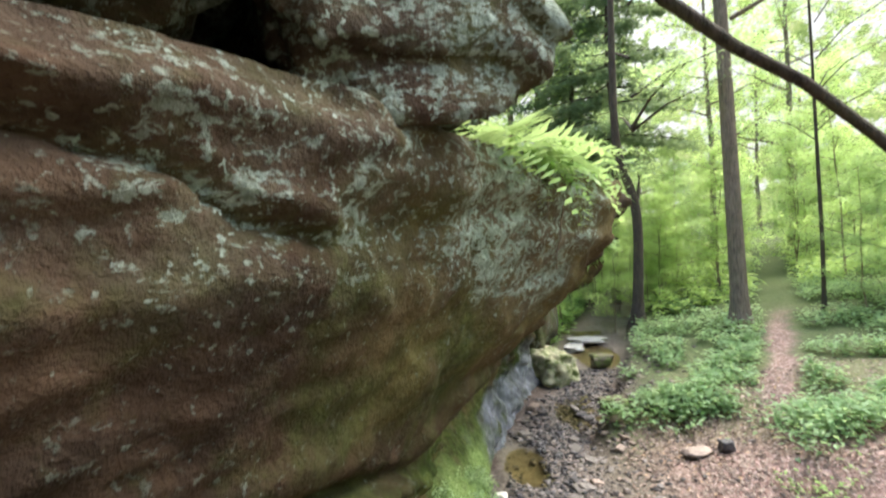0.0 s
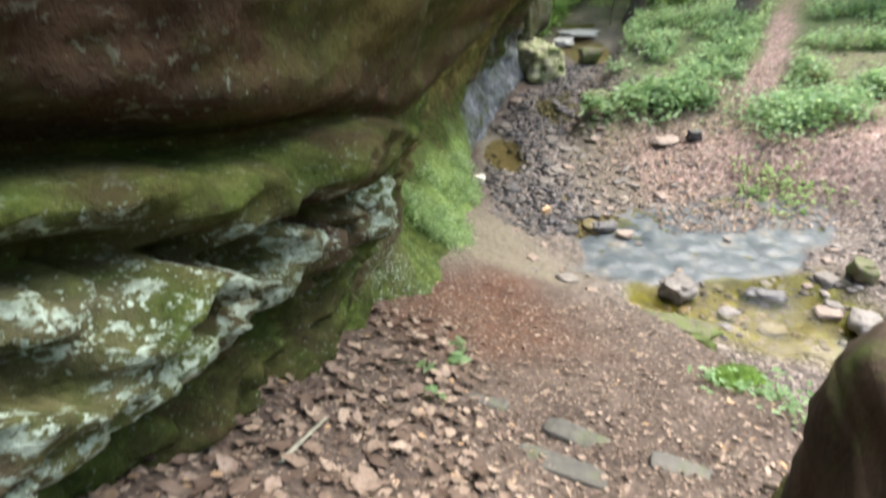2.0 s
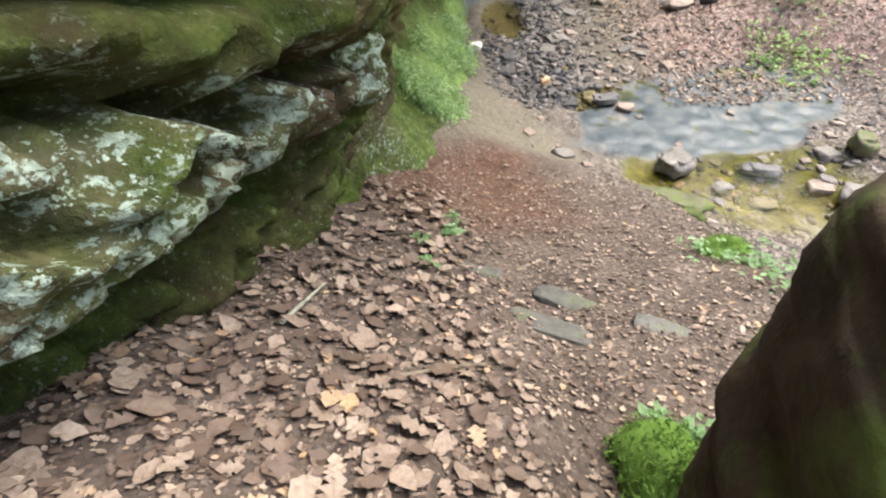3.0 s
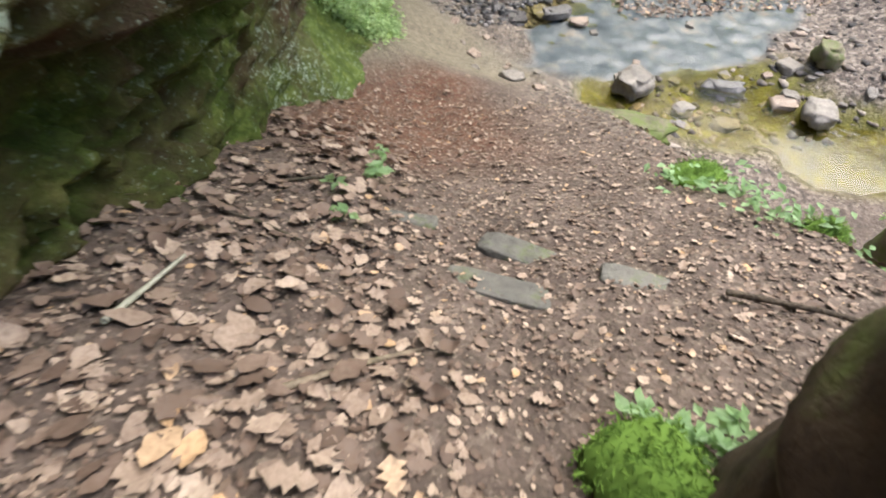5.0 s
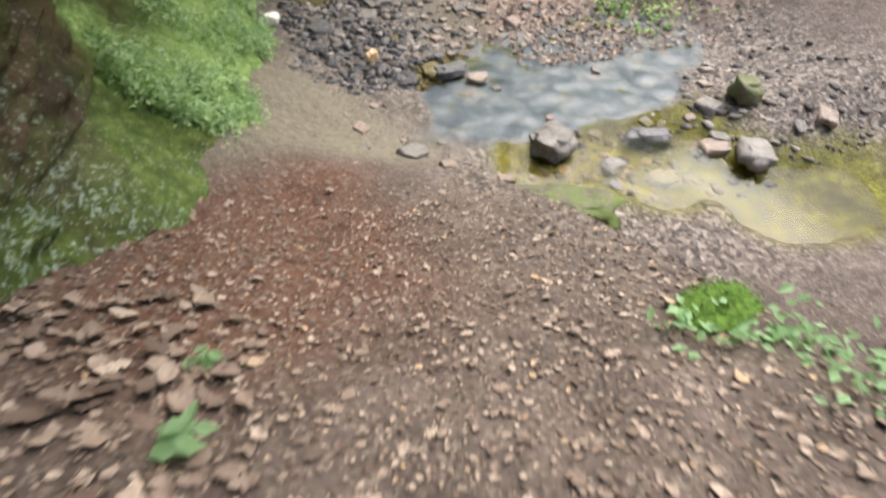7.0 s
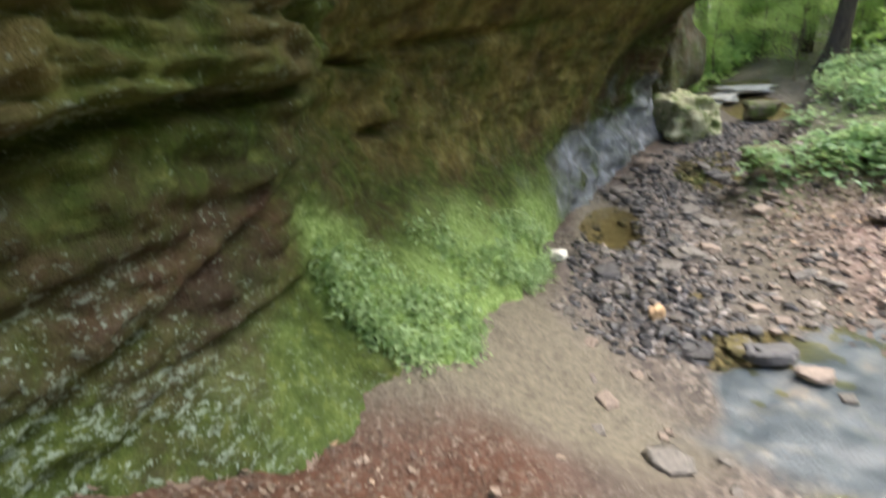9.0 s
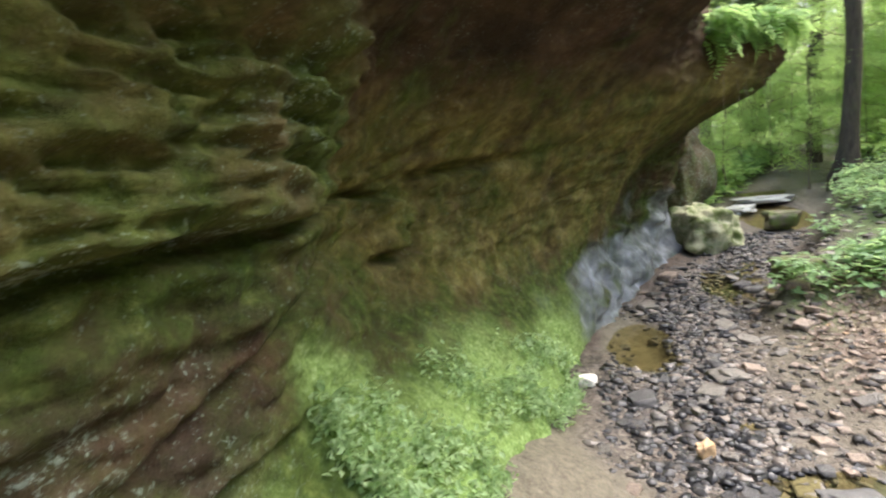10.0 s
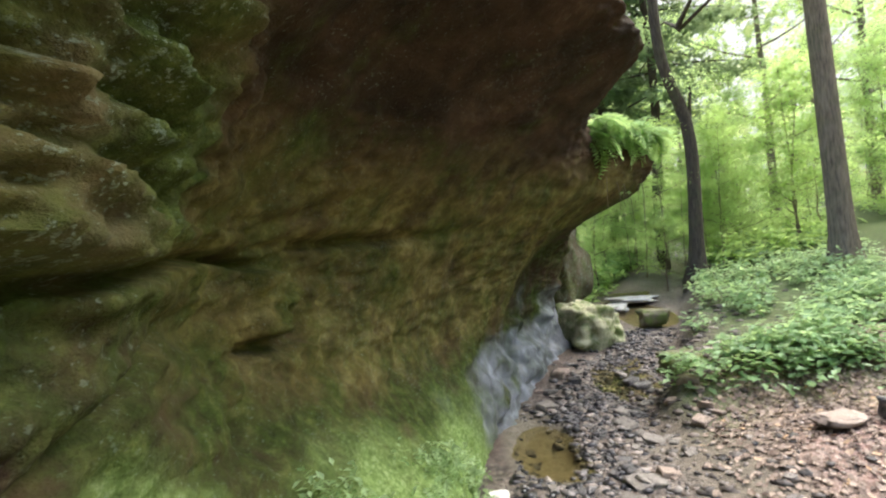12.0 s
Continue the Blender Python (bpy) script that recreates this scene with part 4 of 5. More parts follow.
single_stone("grey stone at the water's edge", 5.0, 4.3, (0.35, 0.28, 0.22), GREY, 83, 60, 0.02)
single_stone("dark mossy stone in the pool", 5.4, 5.02, (0.34, 0.28, 0.34), MOSSY, 84, 60, 0.02)
single_stone("brown stone on the leaf-strewn bank", 5.2, 9.2, (0.24, 0.2, 0.26), DARK, 85, 0, 0.04)
single_stone("flat grey bank stone with moss at the water's edge", 2.45, 3.95, (0.85, 0.32, 0.18), MOSSY, 86, -28, 0.04)
single_stone("pale flat stone lying in the ochre pool", 3.62, 4.72, (0.26, 0.2, 0.12), GREY, 87, 20, 0.05)


# ---- steps and sticks on the slope ----


STEP = stone_material("step_stone", (0.062, 0.060, 0.054), (0.10, 0.096, 0.085), 0.40)


def step_stone(label, a, b, width, thick, seed):
    a, b = Vector(a), Vector(b)
    mid, run = (a + b) / 2, b - a
    ob = new("step_stone", rock_mesh("step_stone", (run.length, width, thick), seed, STEP, 14, 30, 0.3, 0.07, 0.1))
    ob.matrix_basis = place(mid.x, mid.y, math.degrees(math.atan2(run.y, run.x)), 1.0, thick * 0.96, -20)
    tagged(ob, label, "step stone", "buried steps")


step_stone("grey flat step stone half buried in leaves", (0.54, 1.90), (0.94, 1.62), 0.18, 0.12, 91)
step_stone("mossy grey step stone half buried in leaves", (0.96, 1.58), (1.28, 1.40), 0.15, 0.10, 92)
step_stone("low mossy step stone sunk into dead leaves", (0.10, 2.12), (0.36, 2.03), 0.11, 0.09, 94)
step_stone("grey step stone mostly covered by leaves", (0.33, 1.66), (1.10, 1.30), 0.15, 0.10, 93)


def stick(label, points, radius, mat=None, name="stick"):
    v, f = tube(points, np.linspace(radius, radius * 0.55, len(points)), 7)
    tagged(new(name, mesh(name, v, f, mat or BARK)), label, "stick" if name == "stick" else "branch")


def on_ground(x, y, lift=0.02):
    return (x, y, float(height(np.array([x]), np.array([y]))[0]) + lift)


PALE = bark_material("pale_twig", (0.22, 0.22, 0.17), (0.42, 0.42, 0.34))
stick("pale green-grey stick lying on dead leaves", [on_ground(-0.62, 1.35, 0.03), on_ground(-0.58, 1.5, 0.04), on_ground(-0.52, 1.66, 0.05)], 0.011, PALE)
stick("brown twig lying on dead leaves", [on_ground(-0.18, 1.12), on_ground(0.02, 1.2), on_ground(0.2, 1.26)], 0.012, BARK)
stick("dark fallen branch on the leafy slope", [on_ground(1.35, 1.38, 0.04), on_ground(1.6, 1.22, 0.05), on_ground(1.85, 1.05, 0.04)], 0.014, BARK_DARK)
stick("thin twig lying on dead leaves", [on_ground(-0.3, 2.35), on_ground(-0.15, 2.42), on_ground(0.0, 2.5)], 0.009, BARK_DARK)
stick("thin twig lying on the leafy ground", [on_ground(-0.5, 2.0), on_ground(-0.35, 1.95), on_ground(-0.2, 1.85)], 0.008, BARK_DARK)
stick("bare dark branch leaning across from above", [(0.45, 2.1, 5.75), (0.91, 2.1, 5.29), (1.19, 2.1, 5.09), (1.45, 2.1, 4.95), (1.73, 2.1, 4.73), (2.2, 2.0, 4.2), (2.9, 1.7, 2.9), (3.6, 1.3, 0.4)], 0.03, BARK_DARK, "branch")

# ---- dead leaves ----


def litter(name, label, x, y, size, seed, lift=0.004):
    rng = np.random.default_rng(seed)
    n = len(x)
    s = size * rng.uniform(0.5, 1.35, n)
    a = rng.uniform(0, 6.283, n)
    m = 9
    t = np.linspace(-1, 1, m)
    plain = np.array([0.05, 0.42, 0.66, 0.78, 0.80, 0.70, 0.52, 0.30, 0.02])
    lobed = np.array([0.05, 0.30, 0.62, 0.34, 0.95, 0.42, 0.80, 0.36, 0.04])
    oak = (rng.uniform(0, 1, n) < 0.45)[:, None]
    wid = np.where(oak, lobed[None], plain[None])
    curl = rng.normal(0.12, 0.3, n)
    cup = rng.normal(0.12, 0.35, n)
    twist = rng.normal(0, 0.25, n)
    rows = []
    for side in (-1, 0, 1):
        px = t[None] * 0.5 + 0 * a[:, None]
        py = side * wid * 0.40 * (1 + 0.10 * rng.normal(0, 1, (n, m)))
        pz = curl[:, None] * t[None] ** 2 * 0.35 + cup[:, None] * abs(side) * wid * 0.4 + twist[:, None] * t[None] * py + 0.04 * rng.normal(0, 1, (n, m))
        rows.append(np.stack([px, py, pz], -1))
    v = np.stack(rows, 1) * s[:, None, None, None]
    tx, ty = rng.normal(0, 0.22, n), rng.normal(0, 0.22, n)
    v[..., 2] += v[..., 0] * tx[:, None, None] + v[..., 1] * ty[:, None, None]
    c, sn = np.cos(a)[:, None, None], np.sin(a)[:, None, None]
    wx = v[..., 0] * c - v[..., 1] * sn + x[:, None, None]
    wy = v[..., 0] * sn + v[..., 1] * c + y[:, None, None]
    g = height(x, y)
    e = 0.05
    gx, gy = (height(x + e, y) - g) / e, (height(x, y + e) - g) / e
    wz = v[..., 2] + g[:, None, None] + (wx - x[:, None, None]) * gx[:, None, None] + (wy - y[:, None, None]) * gy[:, None, None] + (lift + 0.3 * s * rng.uniform(0, 1, n))[:, None, None]
    verts = np.stack([wx, wy, wz], -1).reshape(-1, 3)
    q = grid_faces(3, m)
    faces = (q[None] + (np.arange(n) * 3 * m)[:, None, None]).reshape(-1, 4)
    tagged(new(name, mesh(name, verts, faces, LITTER)), label, "dead leaves", kind="stuff")


def near_litter():
    rng = np.random.default_rng(17)
    n = 17000
    x, y = rng.uniform(-1.6, 3.2, n), rng.uniform(-0.5, 5.0, n)
    p = np.stack([x, y, 0 * x], -1)
    bare = smooth(0.95, 0.3, np.abs(x - 0.80 - 0.05 * (y - 2))) * smooth(1.7, 2.6, y) * 0.85 + smooth(3.3, 4.4, y) * 0.75 + 0.38 * smooth(-0.7, 0.9, x)
    dens = np.clip(0.36 + 0.45 * fbm(p * 1.3, 2, 70) - bare, 0.07, 1) * smooth(5.2, 4.2, y - 0.2 * np.clip(0.5 - x, 0, 1))
    keep = rng.uniform(0, 1, n) < dens
    x, y = x[keep], y[keep]
    litter("leaf_litter", "thick layer of dry brown and tan dead leaves", x, y, 0.050 + 0.030 * smooth(0.5, -0.3, x) * rng.uniform(0, 1, len(x)) ** 2, 18)
    n = 38000
    x, y = rng.uniform(-1.4, 3.4, n), 5.8 * rng.uniform(0, 1, n) ** 1.35 - 1.0
    keep = rng.uniform(0, 1, n) < smooth(3.4, 1.8, x) * smooth(-1.0, 0.2, y) * smooth(4.8, 3.8, y)
    x, y, n = x[keep], y[keep], int(keep.sum())
    litter("leaf_scraps", "crumbled brown leaf scraps on the soil", x, y, 0.014 + 0.022 * rng.uniform(0, 1, n) ** 2, 19)
    n = 420
    x, y = 0.35 - rng.gamma(2.0, 0.36, n), rng.uniform(0.4, 3.4, n)
    litter("large_leaves", "large dry tan leaves lying along the rock's foot", x, y, 0.085, 21, 0.018)
    n = 7000
    y = rng.uniform(6.5, 12.0, n)
    x = stream_x(y) + 1.4 + rng.gamma(2.0, 1.3, n)
    litter("leaf_litter", "reddish dead leaves strewn over the far bank", x, y, 0.07, 20)


near_litter()

# ---- small plants ----


def frond(length, rng, pairs=13, droop=0.7, wide=0.34):
    """One fern frond along +x from the origin, arching up and over."""
    t = np.linspace(0, 1, pairs + 2)
    x = length * (t - 0.18 * t ** 2)
    z = length * (0.55 * t - droop * t ** 2)
    spine = np.stack([x, 0 * x, z], -1)
    pieces = [tube(spine, 0.0035 * (1 - 0.8 * t) * (length / 0.4) ** 0.5, 4)]
    v, f = [], []
    for k in range(1, pairs + 1):
        w = length * wide * math.sin(math.pi * (0.12 + 0.86 * t[k])) ** 0.8
        for s in (-1, 1):
            b = spine[k]
            d = np.array([0.35, s * 1.0, -0.12 + rng.normal(0, 0.08)])
            d /= np.linalg.norm(d)
            tip = b + d * w
            h = np.array([length / pairs * 0.42, 0, 0.0])
            i = 4 * len(v)
            v.append([b - h * 0.6, b * 0.5 + tip * 0.5 - h, tip, b * 0.5 + tip * 0.5 + h])
            f.append([i, i + 1, i + 2, i + 3] if s < 0 else [i + 3, i + 2, i + 1, i])
    pieces.append((np.array(v).reshape(-1, 3), np.array(f)))
    return joined(pieces)


frond_shapes = [mesh("frond", *frond(1.0, np.random.default_rng(200 + k), 14, 0.6 + 0.15 * k), FERN, False) for k in range(4)]


def fern(label, x, y, z, count, length, rng, group="", face=None, down=0.0):
    ob = thing("fern", label, "fern", group)
    ob.matrix_basis = pose(x, y, z)
    for k in range(count):
        a = 360 * k / count + rng.uniform(-20, 20) if face is None else face + rng.uniform(-85, 85)
        s = length * rng.uniform(0.6, 1.1)
        o = part("frond", frond_shapes[int(rng.integers(4))], ob)
        o.matrix_basis = pose(0, 0, 0, 0, 0, a) @ pose(0, 0, 0, rng.normal(0, 12), down + rng.uniform(-20, 25), 0) @ Matrix.Diagonal((s, s, s, 1))


def brow_x(y):
    return float(np.interp(y, (0.9, 1.5, 2.2, 3.1, 4.5, 7.0, 9.5, 11.3, 12.5), (-0.62, -0.1, 0.35, 0.92, 1.15, 1.75, 2.85, 2.8, 3.5)))


rng = np.random.default_rng(23)
for k in range(22):
    y = 2.15 + 0.10 * k + rng.uniform(-0.05, 0.05)
    fern("bright green fern growing on the rock ledge", brow_x(y) - rng.uniform(0.0, 0.35), y, 4.68 + rng.uniform(0, 0.12), 10, rng.uniform(0.30, 0.52), rng, "ferns on the ledge")
for k in range(17):
    y = 11.2 + 0.085 * k
    fern("pale green fern hanging from the far rock lip", float(np.interp(y, (11.3, 12.5), (2.85, 4.0))) + rng.uniform(-0.3, 0.1), y, 4.15 + rng.uniform(-0.05, 0.45), 10, rng.uniform(0.5, 0.85), rng, "ferns on the far lip", -10, 30)
fern("green fern drooping over a small dark rock", 3.5, 2.05, 1.30, 10, 0.36, rng)
fern("green fern drooping over a small dark rock", 3.4, 1.85, 1.24, 8, 0.3, rng)


def sprig(label, x, y, tall, leaf, count, rng, mat=HERB, name="sprout", group=""):
    """A low plant: a few stems with paired leaves."""
    g = on_ground(x, y, 0)
    ob = thing(name, label, "plant", group)
    ob.matrix_basis = pose(*g)
    for k in range(count):
        a = rng.uniform(0, 6.28)
        lean = np.array([math.cos(a), math.sin(a), 0]) * tall * rng.uniform(0.1, 0.6)
        t = np.linspace(0, 1, 4)
        stem = lean * (t ** 1.5)[:, None] + np.array([0, 0, tall * rng.uniform(0.7, 1.1)]) * t[:, None]
        part("stem", mesh("stem", *tube(stem, 0.003 * (1 - 0.5 * t), 4), mat), ob)
        at = np.repeat(stem[2:], 3, 0) + rng.normal(0, 0.01, (6, 3))
        for spot in at:
            part("leaf", mesh("leaf", *leaves(spot[None], leaf, rng, 0.4, 0.62), mat, False), ob)


sprig("small fresh green sprout among dead leaves", 0.12, 2.86, 0.07, 0.05, 3, rng)
sprig("small fresh green sprout among dead leaves", 0.11, 2.50, 0.08, 0.065, 4, rng)
sprig("small fresh green sprout among dead leaves", -0.06, 2.05, 0.06, 0.065, 2, rng)
sprig("small fresh green sprout among dead leaves", -0.1, 2.3, 0.05, 0.06, 1, rng)
for k in range(7):
    sprig("broad-leaved green plant growing on moss", 0.76 + 0.04 * k, 0.95 - 0.03 * k + rng.normal(0, 0.03), 0.08, 0.055, 2, rng, HERB, "herb", "herbs by the boulder")


def moss_cushion(label, x, y, size, seed):
    rng = np.random.default_rng(seed)
    d, f = ball(14, 22)
    d[:, 2] = np.clip(d[:, 2], -0.3, 1)
    v = d * np.array(size) / 2 * (1 + 0.2 * fbm(d * 2 + seed, 3, seed))[:, None]
    ob = thing("moss", label, "moss")
    ob.matrix_basis = place(x, y)
    part("cushion", mesh("cushion", v, f, MOSS), ob)
    up = v[d[:, 2] > -0.1]
    at = np.repeat(up, 9, 0) + rng.normal(0, 0.012, (len(up) * 9, 3))
    part("tuft", mesh("tuft", *leaves(at, 0.022, rng, 1.2, 0.35), MOSS, False), ob)


moss_cushion("bright green moss cushion on the slope", 2.0, 2.42, (0.36, 0.22, 0.16), 301)
moss_cushion("bright green moss cushion on the slope", 2.2, 1.75, (0.22, 0.18, 0.14), 302)
moss_cushion("thick green moss at the foot of the boulder", 0.69, 0.80, (0.30, 0.26, 0.22), 303)
moss_cushion("thick green moss at the foot of the boulder", 0.66, 0.66, (0.32, 0.32, 0.30), 304)


def apron_plants():
    """Small leafy plants that hang over the mossy foot of the wall."""
    rng = np.random.default_rng(31)
    n = 520
    y = 5.1 + 3.4 * rng.uniform(0, 1, n) ** 1.3
    z = rng.uniform(0, 1, n) ** 1.4 * 0.75
    base = np.array([float(v) for v in height(np.interp(y, (5, 7, 9), (0.3, 0.6, 0.85)), y)]) + z
    x = np.array([ease_table(np.array([a]), np.array([b]))[0, 0] for a, b in zip(y, base)]) + 0.04
    keep = fbm(np.stack([y * 2.0, z * 3, 0 * y], -1), 2, 5) > 0.05
    c = np.stack([x, y, base], -1)[keep]
    at = np.repeat(c, 16, 0) + rng.normal(0, 0.05, (len(c) * 16, 3)) + np.array([0.03, 0, 0.01])
    tagged(new("wall_plants", mesh("wall_plants", *leaves(at, 0.056, rng, 0.8, 0.55), WALL_LEAF, False)), "pale green liverwort and fern leaves on the wall's foot", "plants", kind="stuff")


apron_plants()


def herb_layer(name, label, x, y, tall, leaf, mat, seed, each=9):
    rng = np.random.default_rng(seed)
    g = height(x, y)
    top = tall * rng.uniform(0.4, 1.2, len(x))
    c = np.stack([x, y, g + top], -1)
    at = np.repeat(c, each, 0) + rng.normal(0, 1, (len(c) * each, 3)) * np.array([0.09, 0.09, 0.05]) * (tall / 0.25) ** 0.5
    at[:, 2] -= np.abs(rng.normal(0, 0.4, len(at))) * np.repeat(top, each)
    tagged(new(name, mesh(name, *leaves(at, leaf, rng, 0.45, 0.55), mat, False)), label, "plants", kind="stuff")


def low_plants():
    rng = np.random.default_rng(37)
    n = 9000
    y = 9.6 + 22 * rng.uniform(0, 1, n) ** 1.6
    x = stream_x(y) + 1.3 + rng.uniform(0, 1, n) * (6 + 0.75 * (y - 9))
    p = np.stack([x, y, 0 * x], -1)
    keep = (np.abs(x - track_x(y)) > 0.42 + 0.018 * y) & (fbm(p * 1.1, 3, 80) > -0.02) & (y + 0.18 * (x - 4) > 10.6)
    herb_layer("undergrowth", "green leafy undergrowth covering the forest floor", x[keep], y[keep], 0.36, 0.145, HERB, 38, 8)
    # the bush on the near side of the track, and small tufts around it
    n = 260
    x, y = rng.normal(7.3, 0.55, n), rng.normal(9.3, 0.4, n)
    herb_layer("bush", "green leafy bush beside the track", x, y, 0.45, 0.13, HERB, 39)
    n = 60
    x, y = rng.normal(5.9, 0.35, n), rng.normal(7.6, 0.3, n)
    herb_layer("tuft", "sparse yellow-green plants on the gravel bank", x, y, 0.2, 0.09, FERN, 40, 6)
    n = 1300
    y = rng.uniform(16.5, 32, n)
    x = stream_x(y) - 1.4 - rng.gamma(1.5, 1.5, n)
    herb_layer("undergrowth", "light green plants beyond the stream", x, y, 0.5, 0.2, FERN, 43, 8)
    n = 160
    x, y = rng.normal(5.0, 0.5, n), rng.normal(11.0, 0.3, n)
    herb_layer("bank_plants", "pale green plants along the stream bank", x, y, 0.3, 0.14, HERB, 41)
    n = 2600
    y = 18 + 26 * rng.uniform(0, 1, n) ** 1.2
    x = rng.uniform(0, 1, n) * (8 + 1.1 * (y - 10)) + 1.0
    keep = (np.abs(x - track_x(y)) > 0.9) & (np.abs(x - stream_x(y)) > 1.5)
    herb_layer("undergrowth", "bright green low growth under the distant trees", x[keep], y[keep], 0.7, 0.26, LEAF_YELLOW, 44, 8)
    n = 46
    x = rng.uniform(1.75, 2.9, n)
    y = 2.6 - 0.9 * (x - 1.5) + rng.normal(0, 0.16, n)
    herb_layer("grass_tufts", "small green plants on the edge of the slope", x, y, 0.09, 0.055, HERB, 42, 7)


low_plants()

# ---- roots and trailing stems ----


def hang(label, name, x, y, z, length, rng, leafy=False, sway=0.05):
    t = np.linspace(0, 1, 7)
    pts = np.stack([x + sway * np.cumsum(rng.normal(0, 0.4, 7)), y + sway * np.cumsum(rng.normal(0, 0.4, 7)), z + 0.06 - length * t], -1)
    ob = thing(name, label, name)
    part("stem", mesh("stem", *tube(pts, 0.007 * (1 - 0.6 * t), 5), BARK), ob)
    if leafy:
        at = np.repeat(pts, 4, 0) + rng.normal(0, 0.015, (28, 3))
        for spot in at:
            part("leaf", mesh("leaf", *leaves(spot[None], 0.075, rng, 0.5, 0.6), FERN, False), ob)


for k in range(12):
    y = 2.5 + 0.14 * k + rng.uniform(-0.05, 0.05)
    hang("thin brown root hanging from the rock ledge", "root", brow_x(y) + rng.uniform(-0.02, 0.04), y, 4.62, rng.uniform(0.15, 0.5), rng)
for k in range(5):
    y = 11.6 + 0.18 * k
    hang("pale root hanging under the far rock lip", "root", float(np.interp(y, (11.3, 12.5), (2.75, 3.95))), y, 3.95, rng.uniform(0.4, 1.1), rng)
for k in range(3):
    hang("trailing leafy stem hanging from the far lip", "vine", 3.35 + 0.25 * k, 12.0 + 0.15 * k, 3.9, rng.uniform(0.8, 1.3), rng, True)

# ---- trees ----


def special_tree(label, x, y, path, girth, bark, limbs=(), flare=0.9):
    """A trunk along a path of (dx, dy, z)."""
    g = on_ground(x, y, 0)
    pts = np.array(path, float)
    t = np.linspace(0, len(pts) - 1, 28)
    smoothed = np.stack([np.interp(t, np.arange(len(pts)), pts[:, k]) for k in range(3)], -1)
    for _ in range(3):
        smoothed[1:-1] = (smoothed[:-2] + 2 * smoothed[1:-1] + smoothed[2:]) / 4
    z = smoothed[:, 2]
    rad = girth / 2 * (1 - 0.45 * np.clip(z / max(z), 0, 1)) * (1 + flare * np.exp(-np.clip(z, 0, None) / 0.4))
    v, f = tube(smoothed, rad, 20)
    lobes = 1 + 0.16 * np.exp(-np.clip(v[:, 2], 0, None) / 0.5) * np.sin(5 * np.arctan2(v[:, 1], v[:, 0]))
    v[:, :2] *= lobes[:, None]
    ob = thing("tree", label, "tree")
    ob.matrix_basis = pose(*g)
    part("trunk", mesh("trunk", v, f, bark), ob)
    ends = []
    for pts in limbs:
        pts = np.array(pts, float)
        part("limb", mesh("limb", *tube(pts, np.linspace(girth * 0.16, 0.012, len(pts)), 7), bark), ob)
        ends.extend([pts[-1], (pts[-1] + pts[-2]) / 2])
    if ends:
        r = np.random.default_rng(int(x * 10))
        part("crown", mesh("crown", *leaves(clumps(ends, 1.0, 220, r, 0.4), 0.11, r), LEAF, False), ob)


def up_limbs(h, tall, rng, count=7, reach=3.5):
    out = []
    for k in range(count):
        a, z = rng.uniform(0, 6.28), rng.uniform(h, tall)
        out.append([(0, 0, z), (math.cos(a) * reach * 0.4, math.sin(a) * reach * 0.4, z + 0.7), (math.cos(a) * reach, math.sin(a) * reach, z + 1.2)])
    return out


r = np.random.default_rng(41)
special_tree("tall straight brown forest tree beside the track", 9.41, 15.47, [(0, 0, -0.4), (0, 0, 0.3), (-0.08, 0, 3), (-0.2, 0, 7), (-0.35, 0.1, 13), (-0.5, 0.1, 19)], 0.50, BARK, up_limbs(9, 18, r, 9, 4.0), 0.55)
special_tree("crooked dark-barked tree on the stream bank", 7.1, 17.66, [(0, 0, -0.4), (0, 0, 0.3), (0.05, 0, 1.6), (0.12, 0, 3.4), (0.0, 0, 4.6), (-0.5, 0, 5.8), (-0.65, 0, 7.2), (-0.6, 0, 12)], 0.38, BARK_DARK,
             [[(0.1, 0, 4.4), (0.22, 0.05, 5.2), (0.2, 0.1, 5.5)]] + up_limbs(6, 12, r, 7, 3.0))
special_tree("thin dark sapling beside the track", 12.0, 15.4, [(0, 0, -0.2), (0.02, 0, 2), (-0.05, 0, 5), (-0.15, 0, 10)], 0.13, BARK_DARK, up_limbs(4, 9, r, 7, 1.8), 0.3)


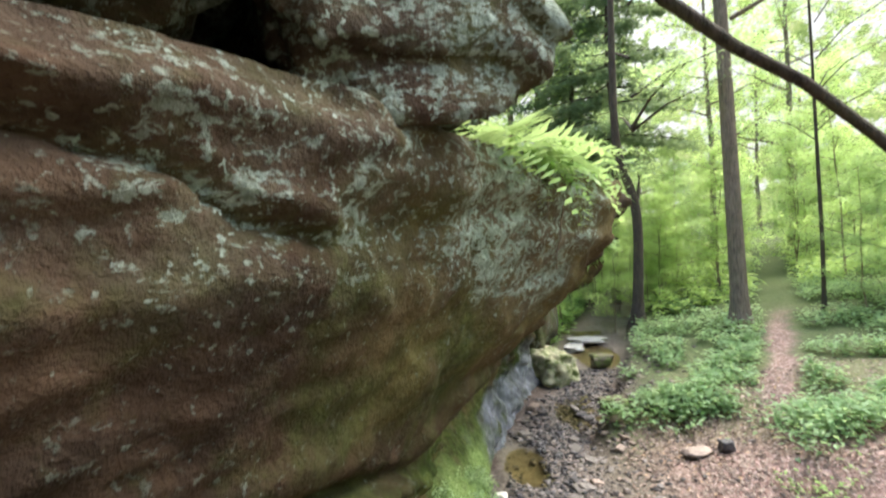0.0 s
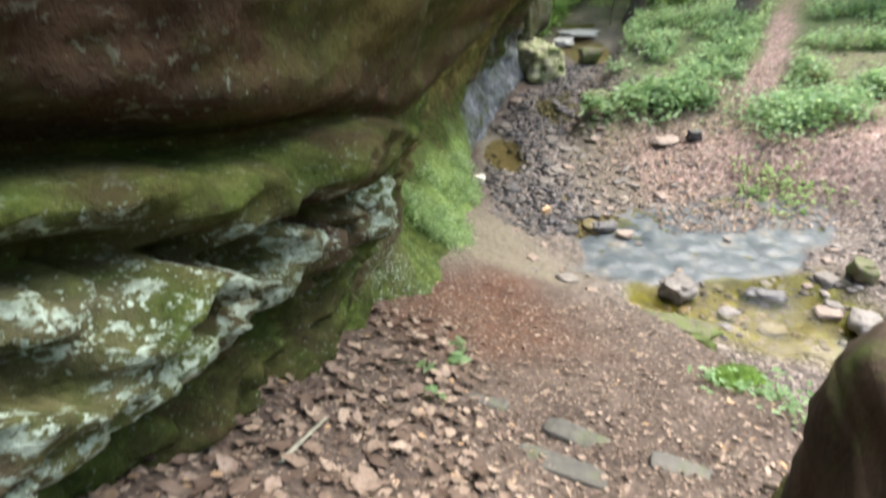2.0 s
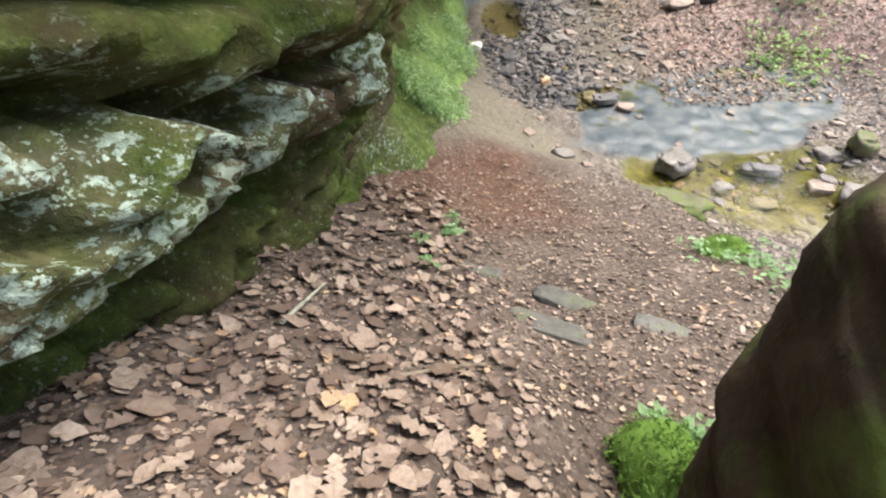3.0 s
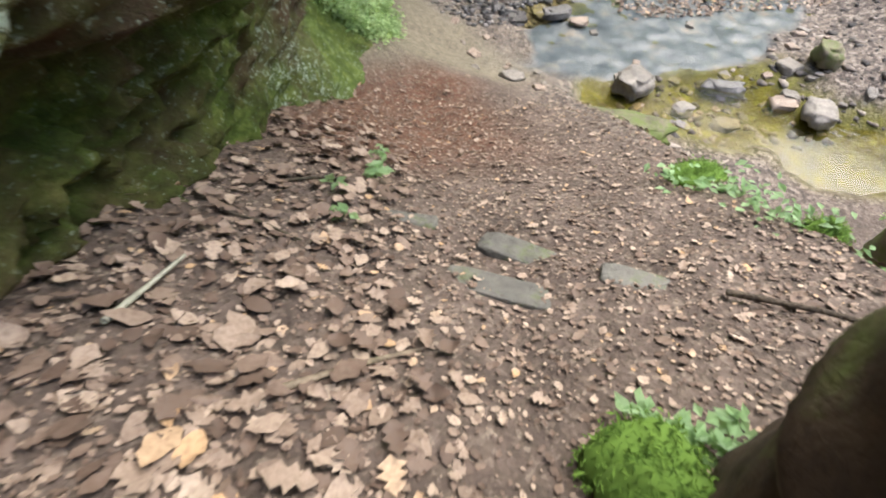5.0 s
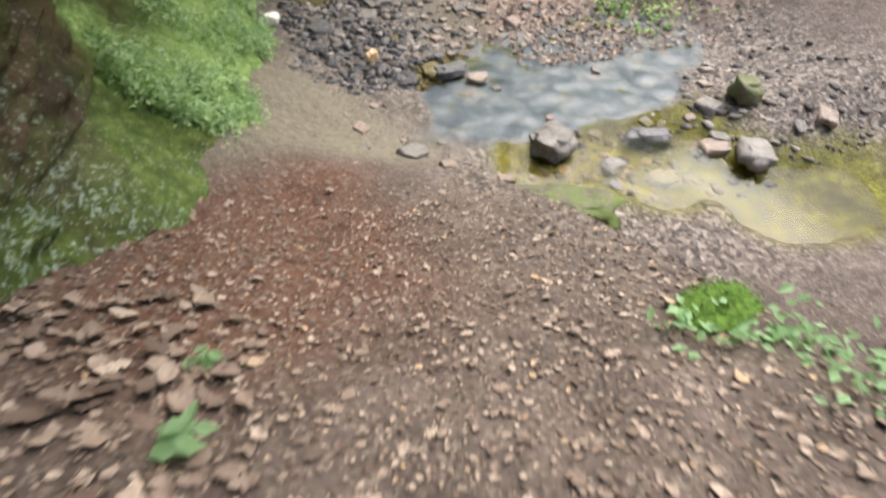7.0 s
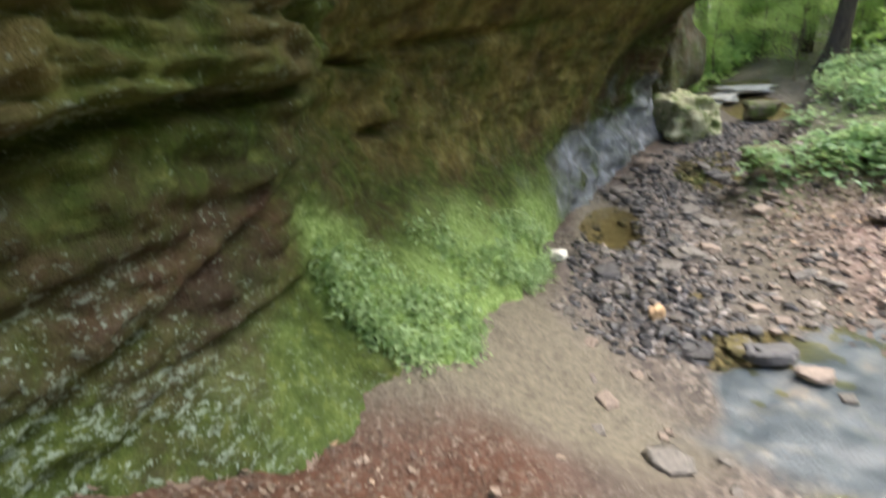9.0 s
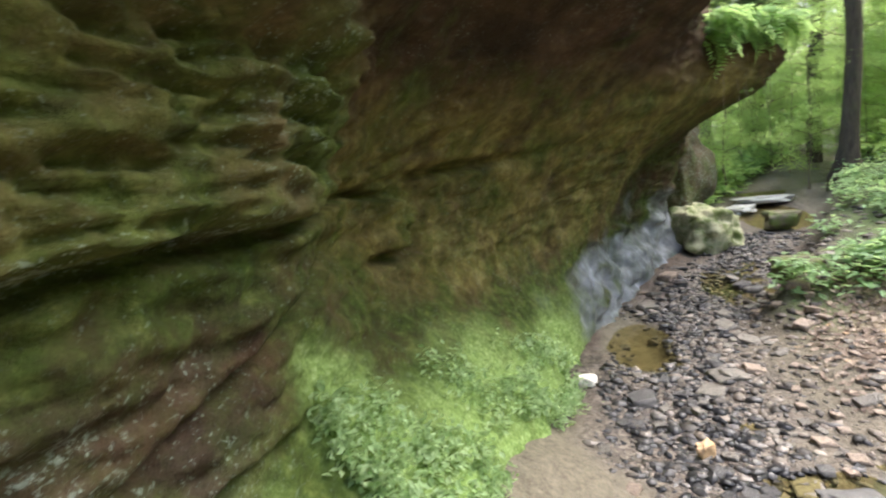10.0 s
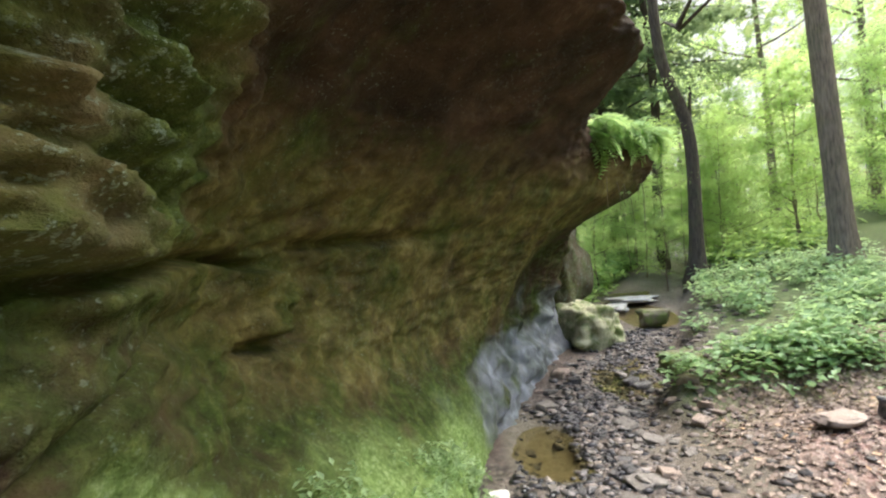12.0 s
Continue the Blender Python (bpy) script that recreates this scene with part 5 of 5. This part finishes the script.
def woods():
    rng = np.random.default_rng(43)
    kinds = []
    for k, mat in enumerate((LEAF, LEAF_YELLOW, LEAF)):
        tr, cr = tree_meshes(15 + 2 * k, 0.32 + 0.05 * k, 3.5, 4.2, 15, 130, 0.20, rng, mat, BARK)
        kinds.append(((("trunk", tr), ("crown", cr)), "tall forest tree with a light green crown", "tree"))
    for k, mat in enumerate((LEAF_YELLOW, LEAF, LEAF_YELLOW)):
        tr, cr = tree_meshes(5.5 + k, 0.07, 0.7, 1.7, 14, 90, 0.14, rng, mat, BARK, 0.3, 0.55)
        kinds.append(((("trunk", tr), ("crown", cr)), "slender understorey sapling with bright green leaves", "sapling"))
    kinds.append((conifer_meshes(13, 0.32, rng), "dark green hemlock with drooping boughs", "conifer"))
    first = {}

    def plant(k, x, y, size):
        parts, label, name = kinds[k]
        m = place(x, y, rng.uniform(0, 360), size)
        if k in first:
            again(first[k], m)
        else:
            first[k] = stand(name, label, name, parts, m, {"tree": "trees of the wood", "sapling": "saplings of the wood", "conifer": "hemlocks"}[name])

    for x, y, s in ((8.9, 24.5, 1.6), (8.2, 29, 1.7)):
        plant(6, x, y, s)
    for k in range(9):
        a, d = radians(rng.uniform(12, 56)), 23 + 40 * rng.uniform(0, 1) ** 0.8
        x, y = 0.5 + d * math.sin(a), 2 + d * math.cos(a)
        if abs(x - float(track_x(y))) > 1.2 and x > float(stream_x(y)) - 4:
            plant(int(rng.integers(3)), x, y, rng.uniform(0.8, 1.3))
    for k in range(62):
        a, d = radians(rng.uniform(14, 55)), 17.5 + 28 * rng.uniform(0, 1) ** 1.2
        x, y = 0.5 + d * math.sin(a), 2 + d * math.cos(a)
        if abs(x - float(track_x(y))) > 0.9 and abs(x - float(stream_x(y))) > 1.6:
            plant(3 + int(rng.integers(3)), x, y, rng.uniform(0.6, 1.15))
    for k, x, y, size in ((1, 6.6, 31, 1.3), (2, 8.9, 33, 1.3), (1, 4.6, 29, 1.4)):
        plant(k, x, y, size)
    for k in range(44):
        y = rng.uniform(18.5, 32)
        x = float(stream_x(y)) + rng.uniform(-3.5, 3.0)
        plant(int(rng.choice((3, 5))), x, y, rng.uniform(0.4, 0.75))
    # unseen trees carry the wood across the valley and behind the walker, for light
    for k in range(9):
        a, d = radians(rng.uniform(100, 200)), rng.uniform(22, 45)
        plant(int(rng.integers(3)), 0.5 + d * math.sin(a), 2 + d * math.cos(a), rng.uniform(0.8, 1.2))


woods()


def backdrop():
    n = Nodes("glowing_far_woods")
    # emissive ring: sunlit leaves, haze and sky gaps are painted and glow
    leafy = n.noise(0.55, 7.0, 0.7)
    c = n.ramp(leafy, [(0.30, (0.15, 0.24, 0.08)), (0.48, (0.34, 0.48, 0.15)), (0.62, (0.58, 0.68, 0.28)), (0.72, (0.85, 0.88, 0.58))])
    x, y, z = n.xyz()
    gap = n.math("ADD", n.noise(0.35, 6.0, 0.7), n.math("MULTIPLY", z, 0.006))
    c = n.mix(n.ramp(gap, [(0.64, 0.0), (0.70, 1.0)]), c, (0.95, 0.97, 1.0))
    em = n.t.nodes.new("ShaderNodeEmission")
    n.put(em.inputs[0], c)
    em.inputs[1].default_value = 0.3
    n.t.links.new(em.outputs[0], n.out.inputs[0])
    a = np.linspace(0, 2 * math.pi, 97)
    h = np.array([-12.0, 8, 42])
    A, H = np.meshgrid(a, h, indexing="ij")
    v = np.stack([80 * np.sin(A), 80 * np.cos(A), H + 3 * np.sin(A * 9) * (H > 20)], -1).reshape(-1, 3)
    tagged(new("backdrop", mesh("backdrop", v, grid_faces(97, 3), n.mat)), "distant woods backdrop with painted, glowing sunlight", "backdrop", kind="structure")


backdrop()
